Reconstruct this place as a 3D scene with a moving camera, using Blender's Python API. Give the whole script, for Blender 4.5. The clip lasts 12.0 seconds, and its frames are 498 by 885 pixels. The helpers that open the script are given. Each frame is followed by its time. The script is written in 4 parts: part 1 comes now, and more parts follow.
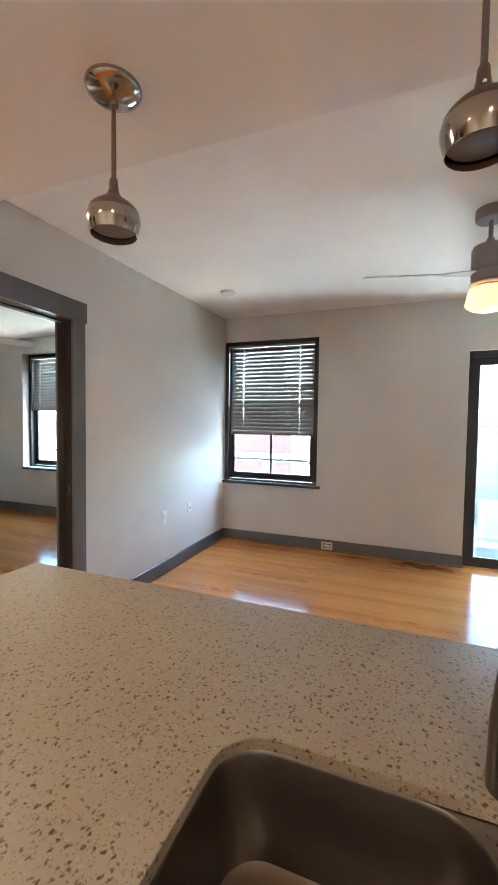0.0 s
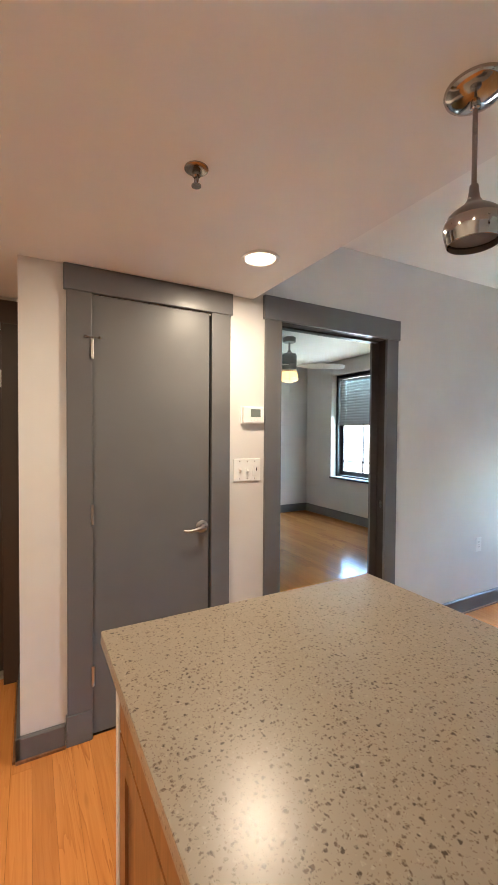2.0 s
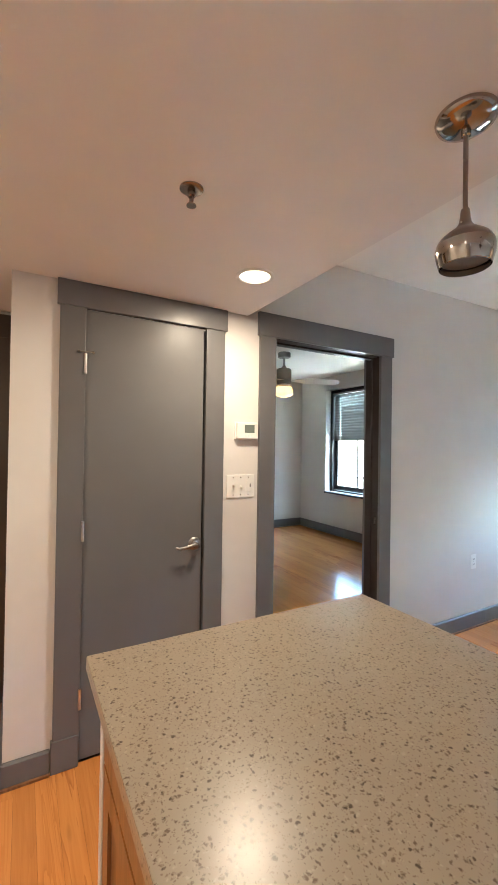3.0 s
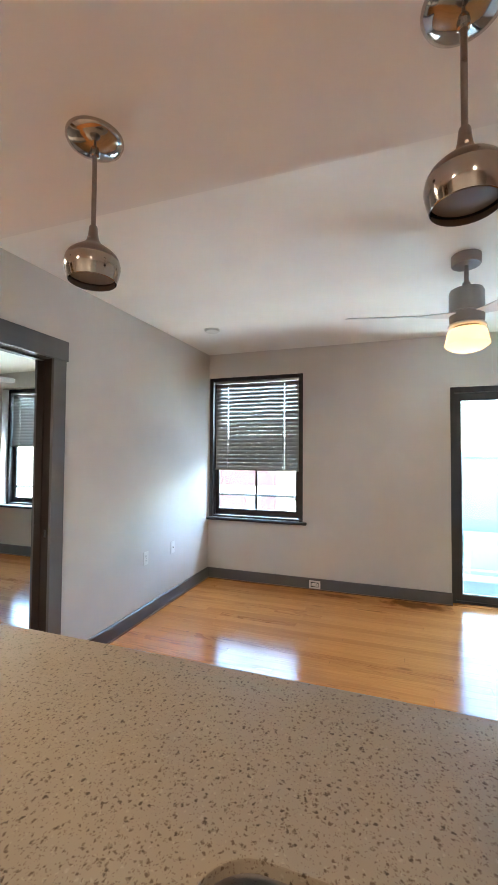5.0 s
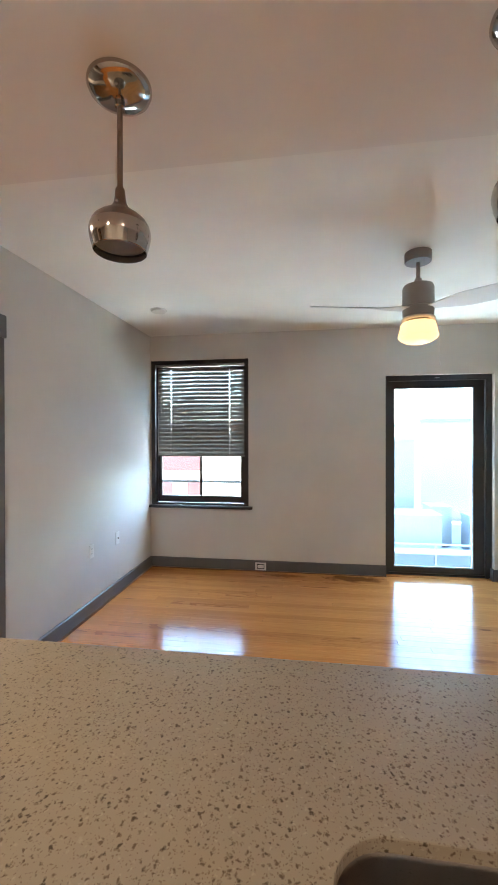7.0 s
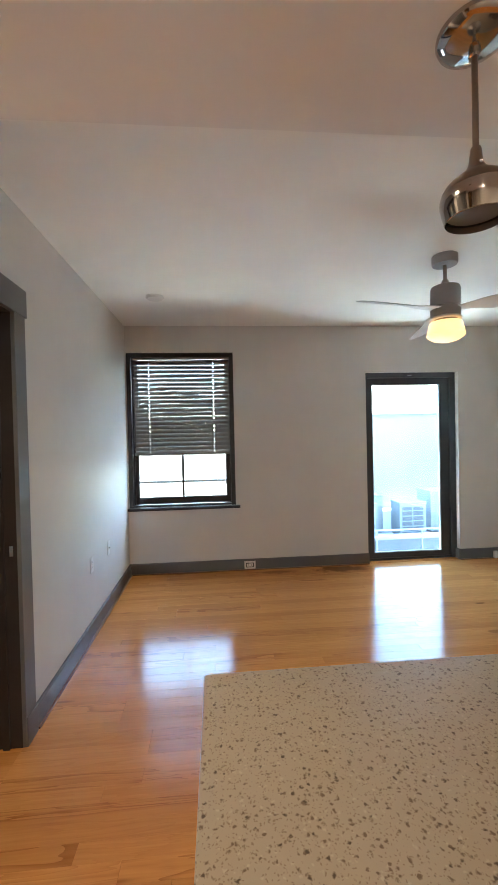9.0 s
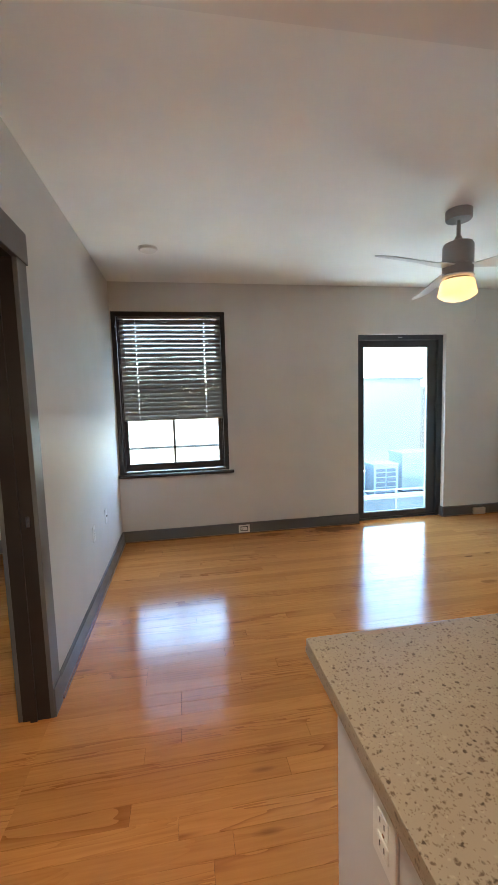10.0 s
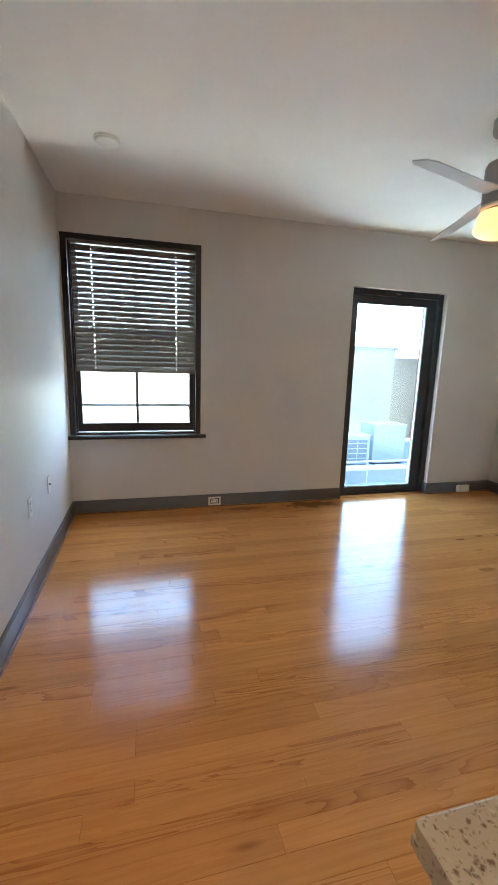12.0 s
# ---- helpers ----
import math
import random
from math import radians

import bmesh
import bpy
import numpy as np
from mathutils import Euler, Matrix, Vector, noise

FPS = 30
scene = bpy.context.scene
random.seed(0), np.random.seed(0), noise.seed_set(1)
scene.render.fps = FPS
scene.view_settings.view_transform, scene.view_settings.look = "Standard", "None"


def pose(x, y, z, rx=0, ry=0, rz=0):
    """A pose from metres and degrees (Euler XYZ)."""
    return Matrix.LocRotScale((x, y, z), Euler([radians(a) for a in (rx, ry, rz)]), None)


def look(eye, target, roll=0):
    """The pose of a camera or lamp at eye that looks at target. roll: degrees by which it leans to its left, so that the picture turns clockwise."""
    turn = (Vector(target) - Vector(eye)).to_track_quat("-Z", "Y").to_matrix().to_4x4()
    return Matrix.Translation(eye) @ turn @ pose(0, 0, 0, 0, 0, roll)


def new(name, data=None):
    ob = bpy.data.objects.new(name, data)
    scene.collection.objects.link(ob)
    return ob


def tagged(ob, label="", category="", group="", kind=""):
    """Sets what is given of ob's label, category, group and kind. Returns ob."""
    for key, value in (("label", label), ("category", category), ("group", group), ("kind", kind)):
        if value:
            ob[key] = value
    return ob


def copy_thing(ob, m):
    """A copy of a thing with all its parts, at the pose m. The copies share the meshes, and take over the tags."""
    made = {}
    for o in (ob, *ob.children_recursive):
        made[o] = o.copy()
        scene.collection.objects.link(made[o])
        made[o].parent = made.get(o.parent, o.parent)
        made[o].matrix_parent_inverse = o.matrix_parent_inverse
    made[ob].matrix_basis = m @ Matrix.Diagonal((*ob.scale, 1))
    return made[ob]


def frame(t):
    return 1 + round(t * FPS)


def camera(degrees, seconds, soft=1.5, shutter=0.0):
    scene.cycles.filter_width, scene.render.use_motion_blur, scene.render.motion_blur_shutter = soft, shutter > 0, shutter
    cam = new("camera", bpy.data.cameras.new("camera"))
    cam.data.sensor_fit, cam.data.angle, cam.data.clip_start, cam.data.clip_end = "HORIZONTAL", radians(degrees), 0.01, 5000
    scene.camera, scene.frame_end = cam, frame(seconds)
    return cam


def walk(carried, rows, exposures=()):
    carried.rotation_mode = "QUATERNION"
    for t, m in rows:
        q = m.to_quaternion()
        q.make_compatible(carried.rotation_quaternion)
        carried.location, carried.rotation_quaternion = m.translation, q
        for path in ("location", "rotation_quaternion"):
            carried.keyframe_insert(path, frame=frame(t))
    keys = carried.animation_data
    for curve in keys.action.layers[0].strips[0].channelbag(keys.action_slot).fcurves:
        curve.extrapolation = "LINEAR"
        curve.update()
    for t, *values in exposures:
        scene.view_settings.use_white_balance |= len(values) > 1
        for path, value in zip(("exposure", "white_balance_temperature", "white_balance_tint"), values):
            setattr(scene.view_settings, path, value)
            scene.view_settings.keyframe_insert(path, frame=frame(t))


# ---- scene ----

cam = camera(63.7, 12.0)
PATH = [
    (0, (2.072, -4.449, 1.402), (1.344, -2.589, 1.309), 0.8),
    (0.5, (2.04, -4.475, 1.382), (0.926, -2.814, 1.32), 0.4),
    (1, (2.018, -4.487, 1.401), (0.652, -3.028, 1.331), 0.5),
    (1.5, (1.996, -4.504, 1.41), (0.422, -3.272, 1.349), 0.6),
    (2, (1.966, -4.524, 1.422), (0.211, -3.565, 1.376), 0.4),
    (2.5, (1.944, -4.545, 1.421), (0.125, -3.714, 1.406), 0.4),
    (2.7, (1.949, -4.531, 1.427), (0.147, -3.662, 1.423), 0.6),
    (4.3, (1.983, -4.466, 1.456), (0.866, -2.808, 1.53), -0.1),
    (4.5, (1.996, -4.431, 1.461), (1.024, -2.685, 1.533), -0.1),
    (5, (2.054, -4.4, 1.448), (1.394, -2.513, 1.513), 0.4),
    (5.5, (2.031, -4.378, 1.447), (1.548, -2.438, 1.434), -0.1),
    (6, (1.998, -4.406, 1.45), (1.67, -2.434, 1.364), -0.6),
    (6.5, (1.956, -4.452, 1.467), (1.717, -2.468, 1.392), 0.6),
    (7, (1.795, -4.44, 1.457), (1.51, -2.461, 1.446), -0.1),
    (7.5, (1.582, -4.412, 1.43), (1.461, -2.416, 1.42), -1.6),
    (7.7, (1.499, -4.412, 1.433), (1.469, -2.412, 1.403), -1.1),
    (9.3, (0.864, -4.327, 1.458), (1.053, -2.336, 1.429), -0.7),
    (9.5, (0.819, -4.297, 1.44), (1.033, -2.309, 1.393), -0.1),
    (10, (0.664, -4.259, 1.44), (0.99, -2.296, 1.237), -1.7),
    (10.5, (0.601, -4.215, 1.438), (0.951, -2.259, 1.212), 0.1),
    (11, (0.657, -4.045, 1.397), (0.896, -2.08, 1.117), -0.5),
    (11.5, (0.68, -3.911, 1.368), (0.991, -1.968, 1.009), 0.0),
    (12, (0.663, -3.723, 1.353), (1.154, -1.82, 0.981), 1.6),
]
walk(cam, [(t, look(eye, target, roll)) for t, eye, target, roll in PATH],
     exposures=[(t, stops, kelvin, tint) for t, stops, kelvin, tint in ((0, 5.90, 6300, 5.5), (1.0, 5.93, 6250, 5.5), (2.6, 5.99, 6050, 4.5), (4.4, 6.0, 6200, 5), (5.5, 5.92, 6200, 5),
                                                                 (7.5, 5.70, 6350, 5), (9.4, 5.56, 6400, 5), (12, 5.47, 6450, 5.5))])

# ---- world, sun, lamps ----
world = bpy.data.worlds.new("world")
scene.world = world
world.use_nodes = True
sky = world.node_tree.nodes.new("ShaderNodeTexSky")
sky.sky_type = "NISHITA"
sky.sun_disc = False
sky.sun_elevation = radians(49)
sky.sun_rotation = radians(90)
background = world.node_tree.nodes["Background"]
background.inputs["Strength"].default_value = 0.14
world.node_tree.links.new(sky.outputs[0], background.inputs["Color"])
sun = new("sun", bpy.data.lights.new("sun", "SUN"))
sun.data.energy, sun.data.angle, sun.data.color = 5.0, radians(0.5), (1.0, 0.95, 0.88)
sun.matrix_world = look((10.0, 0.3, 12.0), (0, 0, 0))

LAMP_WARM = (1.0, 0.78, 0.57)
CAN_POWER = 0.30
CAN_GLOW = 0.26
SHADE_GLOW = 0.039


def lamp(name, kind, place, power, colour, size):
    ob = new(name, bpy.data.lights.new(name, kind))
    ob.data.energy, ob.data.color = power, colour
    if kind == "AREA":
        ob.data.shape, ob.data.size = "DISK", size
    else:
        ob.data.shadow_soft_size = size
    ob.location = place
    return ob


# ---- materials ----
class Nodes:
    """A node material in the making."""

    def __init__(self, name, colour, rough=0.5, metal=0.0):
        self.mat = bpy.data.materials.new(name)
        self.mat.use_nodes = True
        self.tree = self.mat.node_tree
        self.bsdf = self.tree.nodes["Principled BSDF"]
        self.bsdf.inputs["Base Color"].default_value = (*colour, 1)
        self.bsdf.inputs["Roughness"].default_value = rough
        self.bsdf.inputs["Metallic"].default_value = metal

    def add(self, kind, **inputs):
        n = self.tree.nodes.new(kind)
        for key, value in inputs.items():
            n.inputs[key.replace("_", " ")].default_value = value
        return n

    def link(self, a, b):
        self.tree.links.new(a, b)

    def place(self, scale=(1, 1, 1), kind="Object"):
        coords = self.add("ShaderNodeTexCoord")
        mapping = self.add("ShaderNodeMapping", Scale=scale)
        self.link(coords.outputs[kind], mapping.inputs["Vector"])
        return mapping.outputs[0]

    def noise(self, vector, scale, detail=3.0, rough=0.5, distortion=0.0):
        n = self.add("ShaderNodeTexNoise", Scale=scale, Detail=detail, Roughness=rough, Distortion=distortion)
        self.link(vector, n.inputs["Vector"])
        return n.outputs["Fac"]

    def ramp(self, fac, stops):
        n = self.add("ShaderNodeValToRGB")
        while len(n.color_ramp.elements) < len(stops):
            n.color_ramp.elements.new(0.5)
        for e, (at, c) in zip(n.color_ramp.elements, stops):
            e.position = at
            e.color = (*c, 1) if len(c) == 3 else c
        self.link(fac, n.inputs["Fac"])
        return n.outputs["Color"]

    def mix(self, fac, a, b, blend="MIX"):
        n = self.add("ShaderNodeMix")
        n.data_type, n.blend_type = "RGBA", blend
        for value, socket in ((fac, n.inputs[0]), (a, n.inputs[6]), (b, n.inputs[7])):
            if isinstance(value, (int, float)):
                socket.default_value = value
            elif isinstance(value, tuple):
                socket.default_value = (*value, 1)
            else:
                self.link(value, socket)
        return n.outputs[2]

    def math(self, op, a, b=0.0):
        n = self.add("ShaderNodeMath")
        n.operation = op
        for value, socket in ((a, n.inputs[0]), (b, n.inputs[1])):
            if isinstance(value, (int, float)):
                socket.default_value = value
            else:
                self.link(value, socket)
        return n.outputs[0]

    def bump(self, height, strength, distance=0.002):
        n = self.add("ShaderNodeBump", Strength=strength, Distance=distance)
        self.link(height, n.inputs["Height"])
        self.link(n.outputs[0], self.bsdf.inputs["Normal"])

    def colour(self, socket):
        self.link(socket, self.bsdf.inputs["Base Color"])

    def rough(self, socket):
        self.link(socket, self.bsdf.inputs["Roughness"])


def shade(c, k):
    return tuple(v * k for v in c)


def painted(name, colour, rough, grain=180.0, strength=0.12, wear=0.06, gloss=0.5):
    """Rolled or brushed paint: faint stipple, faint unevenness of tone and gloss."""
    m = Nodes(name, colour, rough)
    v = m.place()
    big = m.noise(v, 1.3, 4.0, 0.6)
    m.colour(m.ramp(big, [(0.3, shade(colour, 1 - wear)), (0.7, shade(colour, 1 + wear * 0.4))]))
    spots = m.noise(v, 7.0, 3.0)
    m.rough(m.math("ADD", rough - 0.06, m.math("MULTIPLY", spots, 0.12)))
    m.bump(m.noise(v, grain, 2.0), strength, 0.0015)
    m.bsdf.inputs["Specular IOR Level"].default_value = gloss
    return m.mat


WALL = painted("wall_paint", (0.645, 0.618, 0.584), 0.50, 220, 0.10, 0.06, 0.42)
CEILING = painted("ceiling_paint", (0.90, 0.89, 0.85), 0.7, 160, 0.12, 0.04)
# ceiling white lowered for the kitchen, so its dimmer light shows at the drop
DIMMED_CEILING = painted("dimmed_ceiling_paint", (0.84, 0.822, 0.79), 0.7, 160, 0.12, 0.04)
# trim inside the bedroom doorway, its shade put into a darker colour
SHADED_JAMB = painted("shaded_jamb_paint", (0.036, 0.028, 0.025), 0.4, 90, 0.10, 0.10, 0.3)
# bathroom trim: dim warm light is mixed into this brown
SHADED_TRIM = painted("shaded_brown_trim_paint", (0.052, 0.036, 0.026), 0.4, 90, 0.10, 0.10)
TRIM = painted("grey_trim_paint", (0.125, 0.122, 0.122), 0.34, 90, 0.10, 0.10)
DOOR_PAINT = painted("grey_door_paint", (0.135, 0.133, 0.132), 0.36, 110, 0.10, 0.08, 0.22)
BLACK = painted("black_window_paint", (0.022, 0.021, 0.022), 0.38, 120, 0.12, 0.15)
DARK_BRONZE = painted("dark_bronze_metal", (0.040, 0.044, 0.050), 0.42, 200, 0.06, 0.1)
WHITE_PANEL = painted("white_panel_paint", (0.62, 0.60, 0.58), 0.4, 150, 0.08)
PLASTIC = painted("white_plastic", (0.75, 0.74, 0.70), 0.35, 60, 0.03, 0.03)
FAN_GREY = painted("satin_grey_fan_metal", (0.34, 0.33, 0.32), 0.38, 300, 0.04, 0.06)
BLADE = painted("silver_fan_blade", (0.66, 0.65, 0.63), 0.35, 60, 0.03, 0.06)
BLIND = painted("blind_slat", (0.20, 0.185, 0.16), 0.5, 60, 0.06, 0.08)
CORD = painted("grey_cord", (0.42, 0.41, 0.38), 0.8, 300, 0.1)
SCREEN_GREY = painted("display_grey", (0.16, 0.19, 0.17), 0.2, 50, 0.0)
LAMP_FACE = painted("unlit_lamp_face", (0.16, 0.145, 0.135), 0.35, 60, 0.03)
DARK_HOLE = painted("dark_slot", (0.02, 0.02, 0.02), 0.6, 50, 0.0)
SUBFLOOR = painted("dark_subfloor", (0.05, 0.028, 0.012), 0.8, 60, 0.2)
TUB = painted("white_enamel", (0.74, 0.70, 0.63), 0.2, 40, 0.02, 0.03)
ROOFING = painted("grey_roof_membrane", (0.22, 0.235, 0.245), 0.8, 30, 0.3, 0.2)
# white of the added slab that throws sun up through the openings
BOUNCE_WHITE = painted("white_bounce_surface", (0.62, 0.62, 0.60), 0.8, 30, 0.2, 0.08)
CONCRETE = painted("pale_concrete", (0.24, 0.24, 0.235), 0.8, 40, 0.3, 0.15)
PARAPET = painted("blue_grey_parapet_render", (0.14, 0.152, 0.152), 0.8, 30, 0.1, 0.2)
STUCCO = painted("cream_stucco", (0.34, 0.295, 0.225), 0.9, 8, 0.0, 0.06)
GREY_STUCCO = painted("grey_stucco", (0.215, 0.21, 0.188), 0.9, 8, 0.0, 0.06)
UNIT_METAL = painted("pale_unit_metal", (0.235, 0.25, 0.245), 0.5, 60, 0.05, 0.08)
UNIT_DARK = painted("dark_grille", (0.09, 0.10, 0.11), 0.6, 60, 0.05)
GALVANISED = painted("galvanised_rail", (0.32, 0.34, 0.35), 0.45, 80, 0.05)


def metal(name, colour, rough, stretch=None):
    m = Nodes(name, colour, rough, 1.0)
    v = m.place(stretch or (1, 1, 1))
    n = m.noise(v, 60.0 if stretch else 25.0, 3.0)
    m.rough(m.math("ADD", rough * 0.75, m.math("MULTIPLY", n, rough * 0.5)))
    if stretch:
        m.bump(n, 0.012, 0.0004)
    return m.mat


CHROME = metal("polished_nickel", (0.43, 0.40, 0.375), 0.10)
SINK_STEEL = metal("dark_sink_steel", (0.25, 0.222, 0.205), 0.30, (2, 2, 40))
SATIN = metal("satin_nickel", (0.30, 0.27, 0.25), 0.30)
BRUSHED = metal("brushed_steel", (0.34, 0.31, 0.29), 0.24, (2, 2, 40))
HINGE = metal("bright_hinge_steel", (0.62, 0.60, 0.57), 0.3)
FAUCET_MAT = metal("brushed_faucet_nickel", (0.17, 0.15, 0.14), 0.30, (30, 30, 2))


# old water stains, dark knots, painted shade along the north baseboard: x, y, half width, half depth, strength
STAINS_AND_SHADE = ((2.28, -0.12, 0.62, 0.21, 0.85), (1.55, -0.13, 0.50, 0.10, 0.6), (0.60, -0.03, 0.75, 0.05, 0.5), (1.9, -0.42, 0.30, 0.03, 0.5),
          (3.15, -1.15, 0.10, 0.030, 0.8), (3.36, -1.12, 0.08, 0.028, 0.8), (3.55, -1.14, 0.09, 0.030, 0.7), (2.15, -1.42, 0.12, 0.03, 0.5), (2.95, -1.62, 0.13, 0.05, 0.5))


def plank_material(name, light, mid, dark, gloss):
    """Varnished pine boards: streaks along the board, cathedral grain, knots, each board its own tone."""
    m = Nodes(name, mid, gloss)
    info = m.add("ShaderNodeObjectInfo")
    coords = m.add("ShaderNodeTexCoord")
    shift = m.add("ShaderNodeCombineXYZ")
    m.link(m.math("MULTIPLY", info.outputs["Random"], 37.0), shift.inputs[0])
    m.link(m.math("MULTIPLY", info.outputs["Random"], 11.0), shift.inputs[1])
    moved = m.add("ShaderNodeVectorMath")
    m.link(coords.outputs["Object"], moved.inputs[0])
    m.link(shift.outputs[0], moved.inputs[1])
    streak = m.add("ShaderNodeMapping", Scale=(1.6, 42, 1))
    m.link(moved.outputs[0], streak.inputs["Vector"])
    fine = m.noise(streak.outputs[0], 1.6, 6.0, 0.62, 0.6)
    broad = m.add("ShaderNodeMapping", Scale=(0.55, 7.0, 1))
    m.link(moved.outputs[0], broad.inputs["Vector"])
    swirl = m.noise(broad.outputs[0], 1.3, 3.0, 0.5, 1.2)
    rings = m.math("FRACT", m.math("MULTIPLY", swirl, 9.0))
    arch = m.math("POWER", rings, 3.0)
    bold = m.ramp(m.math("FRACT", m.math("MULTIPLY", info.outputs["Random"], 7.0)), [(0.55, (0.25, 0.25, 0.25)), (0.85, (1, 1, 1))])
    grain = m.math("ADD", m.math("MULTIPLY", fine, 0.55), m.math("MULTIPLY", m.math("MULTIPLY", arch, bold), 0.46))
    tone = m.ramp(grain, [(0.15, light), (0.42, mid), (0.85, dark)])
    knots = m.add("ShaderNodeTexVoronoi", Scale=1.0)
    knot_place = m.add("ShaderNodeMapping", Scale=(1.5, 6.5, 1))
    m.link(moved.outputs[0], knot_place.inputs["Vector"])
    m.link(knot_place.outputs[0], knots.inputs["Vector"])
    spot = m.ramp(knots.outputs["Distance"], [(0.03, (1, 1, 1)), (0.10, (0, 0, 0))])
    tone = m.mix(m.math("MULTIPLY", spot, 0.55), tone, shade(dark, 0.45))
    vary = m.ramp(info.outputs["Random"], [(0.0, (0.86, 0.83, 0.79)), (0.5, (0.99, 0.99, 0.99)), (1.0, (1.07, 1.08, 1.10))])
    tone = m.mix(1.0, tone, vary, "MULTIPLY")
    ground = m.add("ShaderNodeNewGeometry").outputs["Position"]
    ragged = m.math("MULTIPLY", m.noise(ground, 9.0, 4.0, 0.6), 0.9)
    for x, y, wide, deep, weight in STAINS_AND_SHADE:
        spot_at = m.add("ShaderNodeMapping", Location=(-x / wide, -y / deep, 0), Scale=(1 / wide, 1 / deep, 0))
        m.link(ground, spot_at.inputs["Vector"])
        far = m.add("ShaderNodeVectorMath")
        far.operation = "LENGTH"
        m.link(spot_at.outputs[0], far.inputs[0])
        darkened = m.ramp(m.math("ADD", far.outputs["Value"], ragged), [(0.75, (1, 1, 1)), (1.7, (0, 0, 0))])
        tone = m.mix(m.math("MULTIPLY", darkened, weight), tone, shade(dark, 0.5))
    m.colour(tone)
    worn = m.noise(m.place((1, 1, 1), "Object"), 3.0, 4.0)
    m.rough(m.math("ADD", gloss * 0.7, m.math("MULTIPLY", worn, gloss * 0.6)))
    wave = m.noise(streak.outputs[0], 0.5, 2.0)
    m.bump(m.math("ADD", m.math("MULTIPLY", fine, 0.25), wave), 0.14, 0.0015)
    m.bsdf.inputs["Coat Weight"].default_value = 0.06
    m.bsdf.inputs["Coat Roughness"].default_value = 0.12
    m.bsdf.inputs["Specular IOR Level"].default_value = 0.34
    return m.mat


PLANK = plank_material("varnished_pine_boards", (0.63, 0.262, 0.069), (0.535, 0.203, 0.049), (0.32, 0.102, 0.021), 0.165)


def cabinet_wood():
    m = Nodes("brown_cabinet_wood", (0.2, 0.09, 0.035), 0.35)
    v = m.place((18, 18, 1.2))
    n = m.noise(v, 2.0, 6.0, 0.6, 0.8)
    m.colour(m.ramp(n, [(0.3, (0.30, 0.14, 0.055)), (0.7, (0.13, 0.055, 0.02))]))
    m.bump(n, 0.1, 0.001)
    return m.mat


CABINET_WOOD = cabinet_wood()


def quartz():
    """Engineered stone: sandy ground with brown and dark flecks and pale chips."""
    m = Nodes("speckled_quartz", (0.40, 0.34, 0.26), 0.36)
    v = m.place()
    cloud = m.noise(v, 9.0, 5.0, 0.65)
    base = m.ramp(cloud, [(0.3, (0.265, 0.216, 0.163)), (0.7, (0.283, 0.233, 0.177))])
    wobble = m.add("ShaderNodeTexNoise", Scale=140.0, Detail=2.0)
    m.link(v, wobble.inputs["Vector"])
    bent = m.mix(0.010, v, wobble.outputs["Color"], "ADD")
    for scale, low, high, tint, keep, weight in ((106.0, 0.16, 0.38, (0.078, 0.044, 0.022), 0.45, 0.88), (68.0, 0.13, 0.27, (0.042, 0.024, 0.012), 0.58, 0.95),
                                                 (110.0, 0.12, 0.34, (0.46, 0.41, 0.33), 0.72, 0.30), (210.0, 0.16, 0.40, (0.13, 0.085, 0.052), 0.42, 0.75)):
        cells = m.add("ShaderNodeTexVoronoi", Scale=scale)
        m.link(bent, cells.inputs["Vector"])
        near = m.ramp(cells.outputs["Distance"], [(low, (1, 1, 1)), (high, (0, 0, 0))])
        part_of = m.add("ShaderNodeSeparateColor")
        m.link(cells.outputs["Color"], part_of.inputs[0])
        chosen = m.math("GREATER_THAN", part_of.outputs[0], keep)
        base = m.mix(m.math("MULTIPLY", m.math("MULTIPLY", near, chosen), weight), base, tint)
    m.colour(base)
    m.rough(m.math("ADD", 0.275, m.math("MULTIPLY", cloud, 0.02)))
    m.bsdf.inputs["Specular IOR Level"].default_value = 0.33
    m.bump(m.noise(v, 90.0, 2.0), 0.03, 0.001)
    return m.mat


QUARTZ = quartz()


def glass(name, tint):
    m = bpy.data.materials.new(name)
    m.use_nodes = True
    t = m.node_tree
    t.nodes.clear()
    out, mixer = t.nodes.new("ShaderNodeOutputMaterial"), t.nodes.new("ShaderNodeMixShader")
    clear, gloss, facing = t.nodes.new("ShaderNodeBsdfTransparent"), t.nodes.new("ShaderNodeBsdfGlossy"), t.nodes.new("ShaderNodeLayerWeight")
    steep, sheen = t.nodes.new("ShaderNodeMath"), t.nodes.new("ShaderNodeMath")
    steep.operation, sheen.operation = "POWER", "MULTIPLY_ADD"
    steep.inputs[1].default_value = 5.0
    sheen.inputs[1].default_value, sheen.inputs[2].default_value = 0.90, 0.04
    clear.inputs[0].default_value = (*tint, 1)
    gloss.inputs["Roughness"].default_value = 0.01
    facing.inputs["Blend"].default_value = 0.5
    t.links.new(facing.outputs["Facing"], steep.inputs[0])
    t.links.new(steep.outputs[0], sheen.inputs[0])
    t.links.new(sheen.outputs[0], mixer.inputs[0])
    t.links.new(clear.outputs[0], mixer.inputs[1])
    t.links.new(gloss.outputs[0], mixer.inputs[2])
    t.links.new(mixer.outputs[0], out.inputs[0])
    return m


GLASS = glass("clear_glass", (0.93, 0.97, 0.96))
TINTED_GLASS = glass("tinted_door_glass", (0.69, 0.765, 0.795))


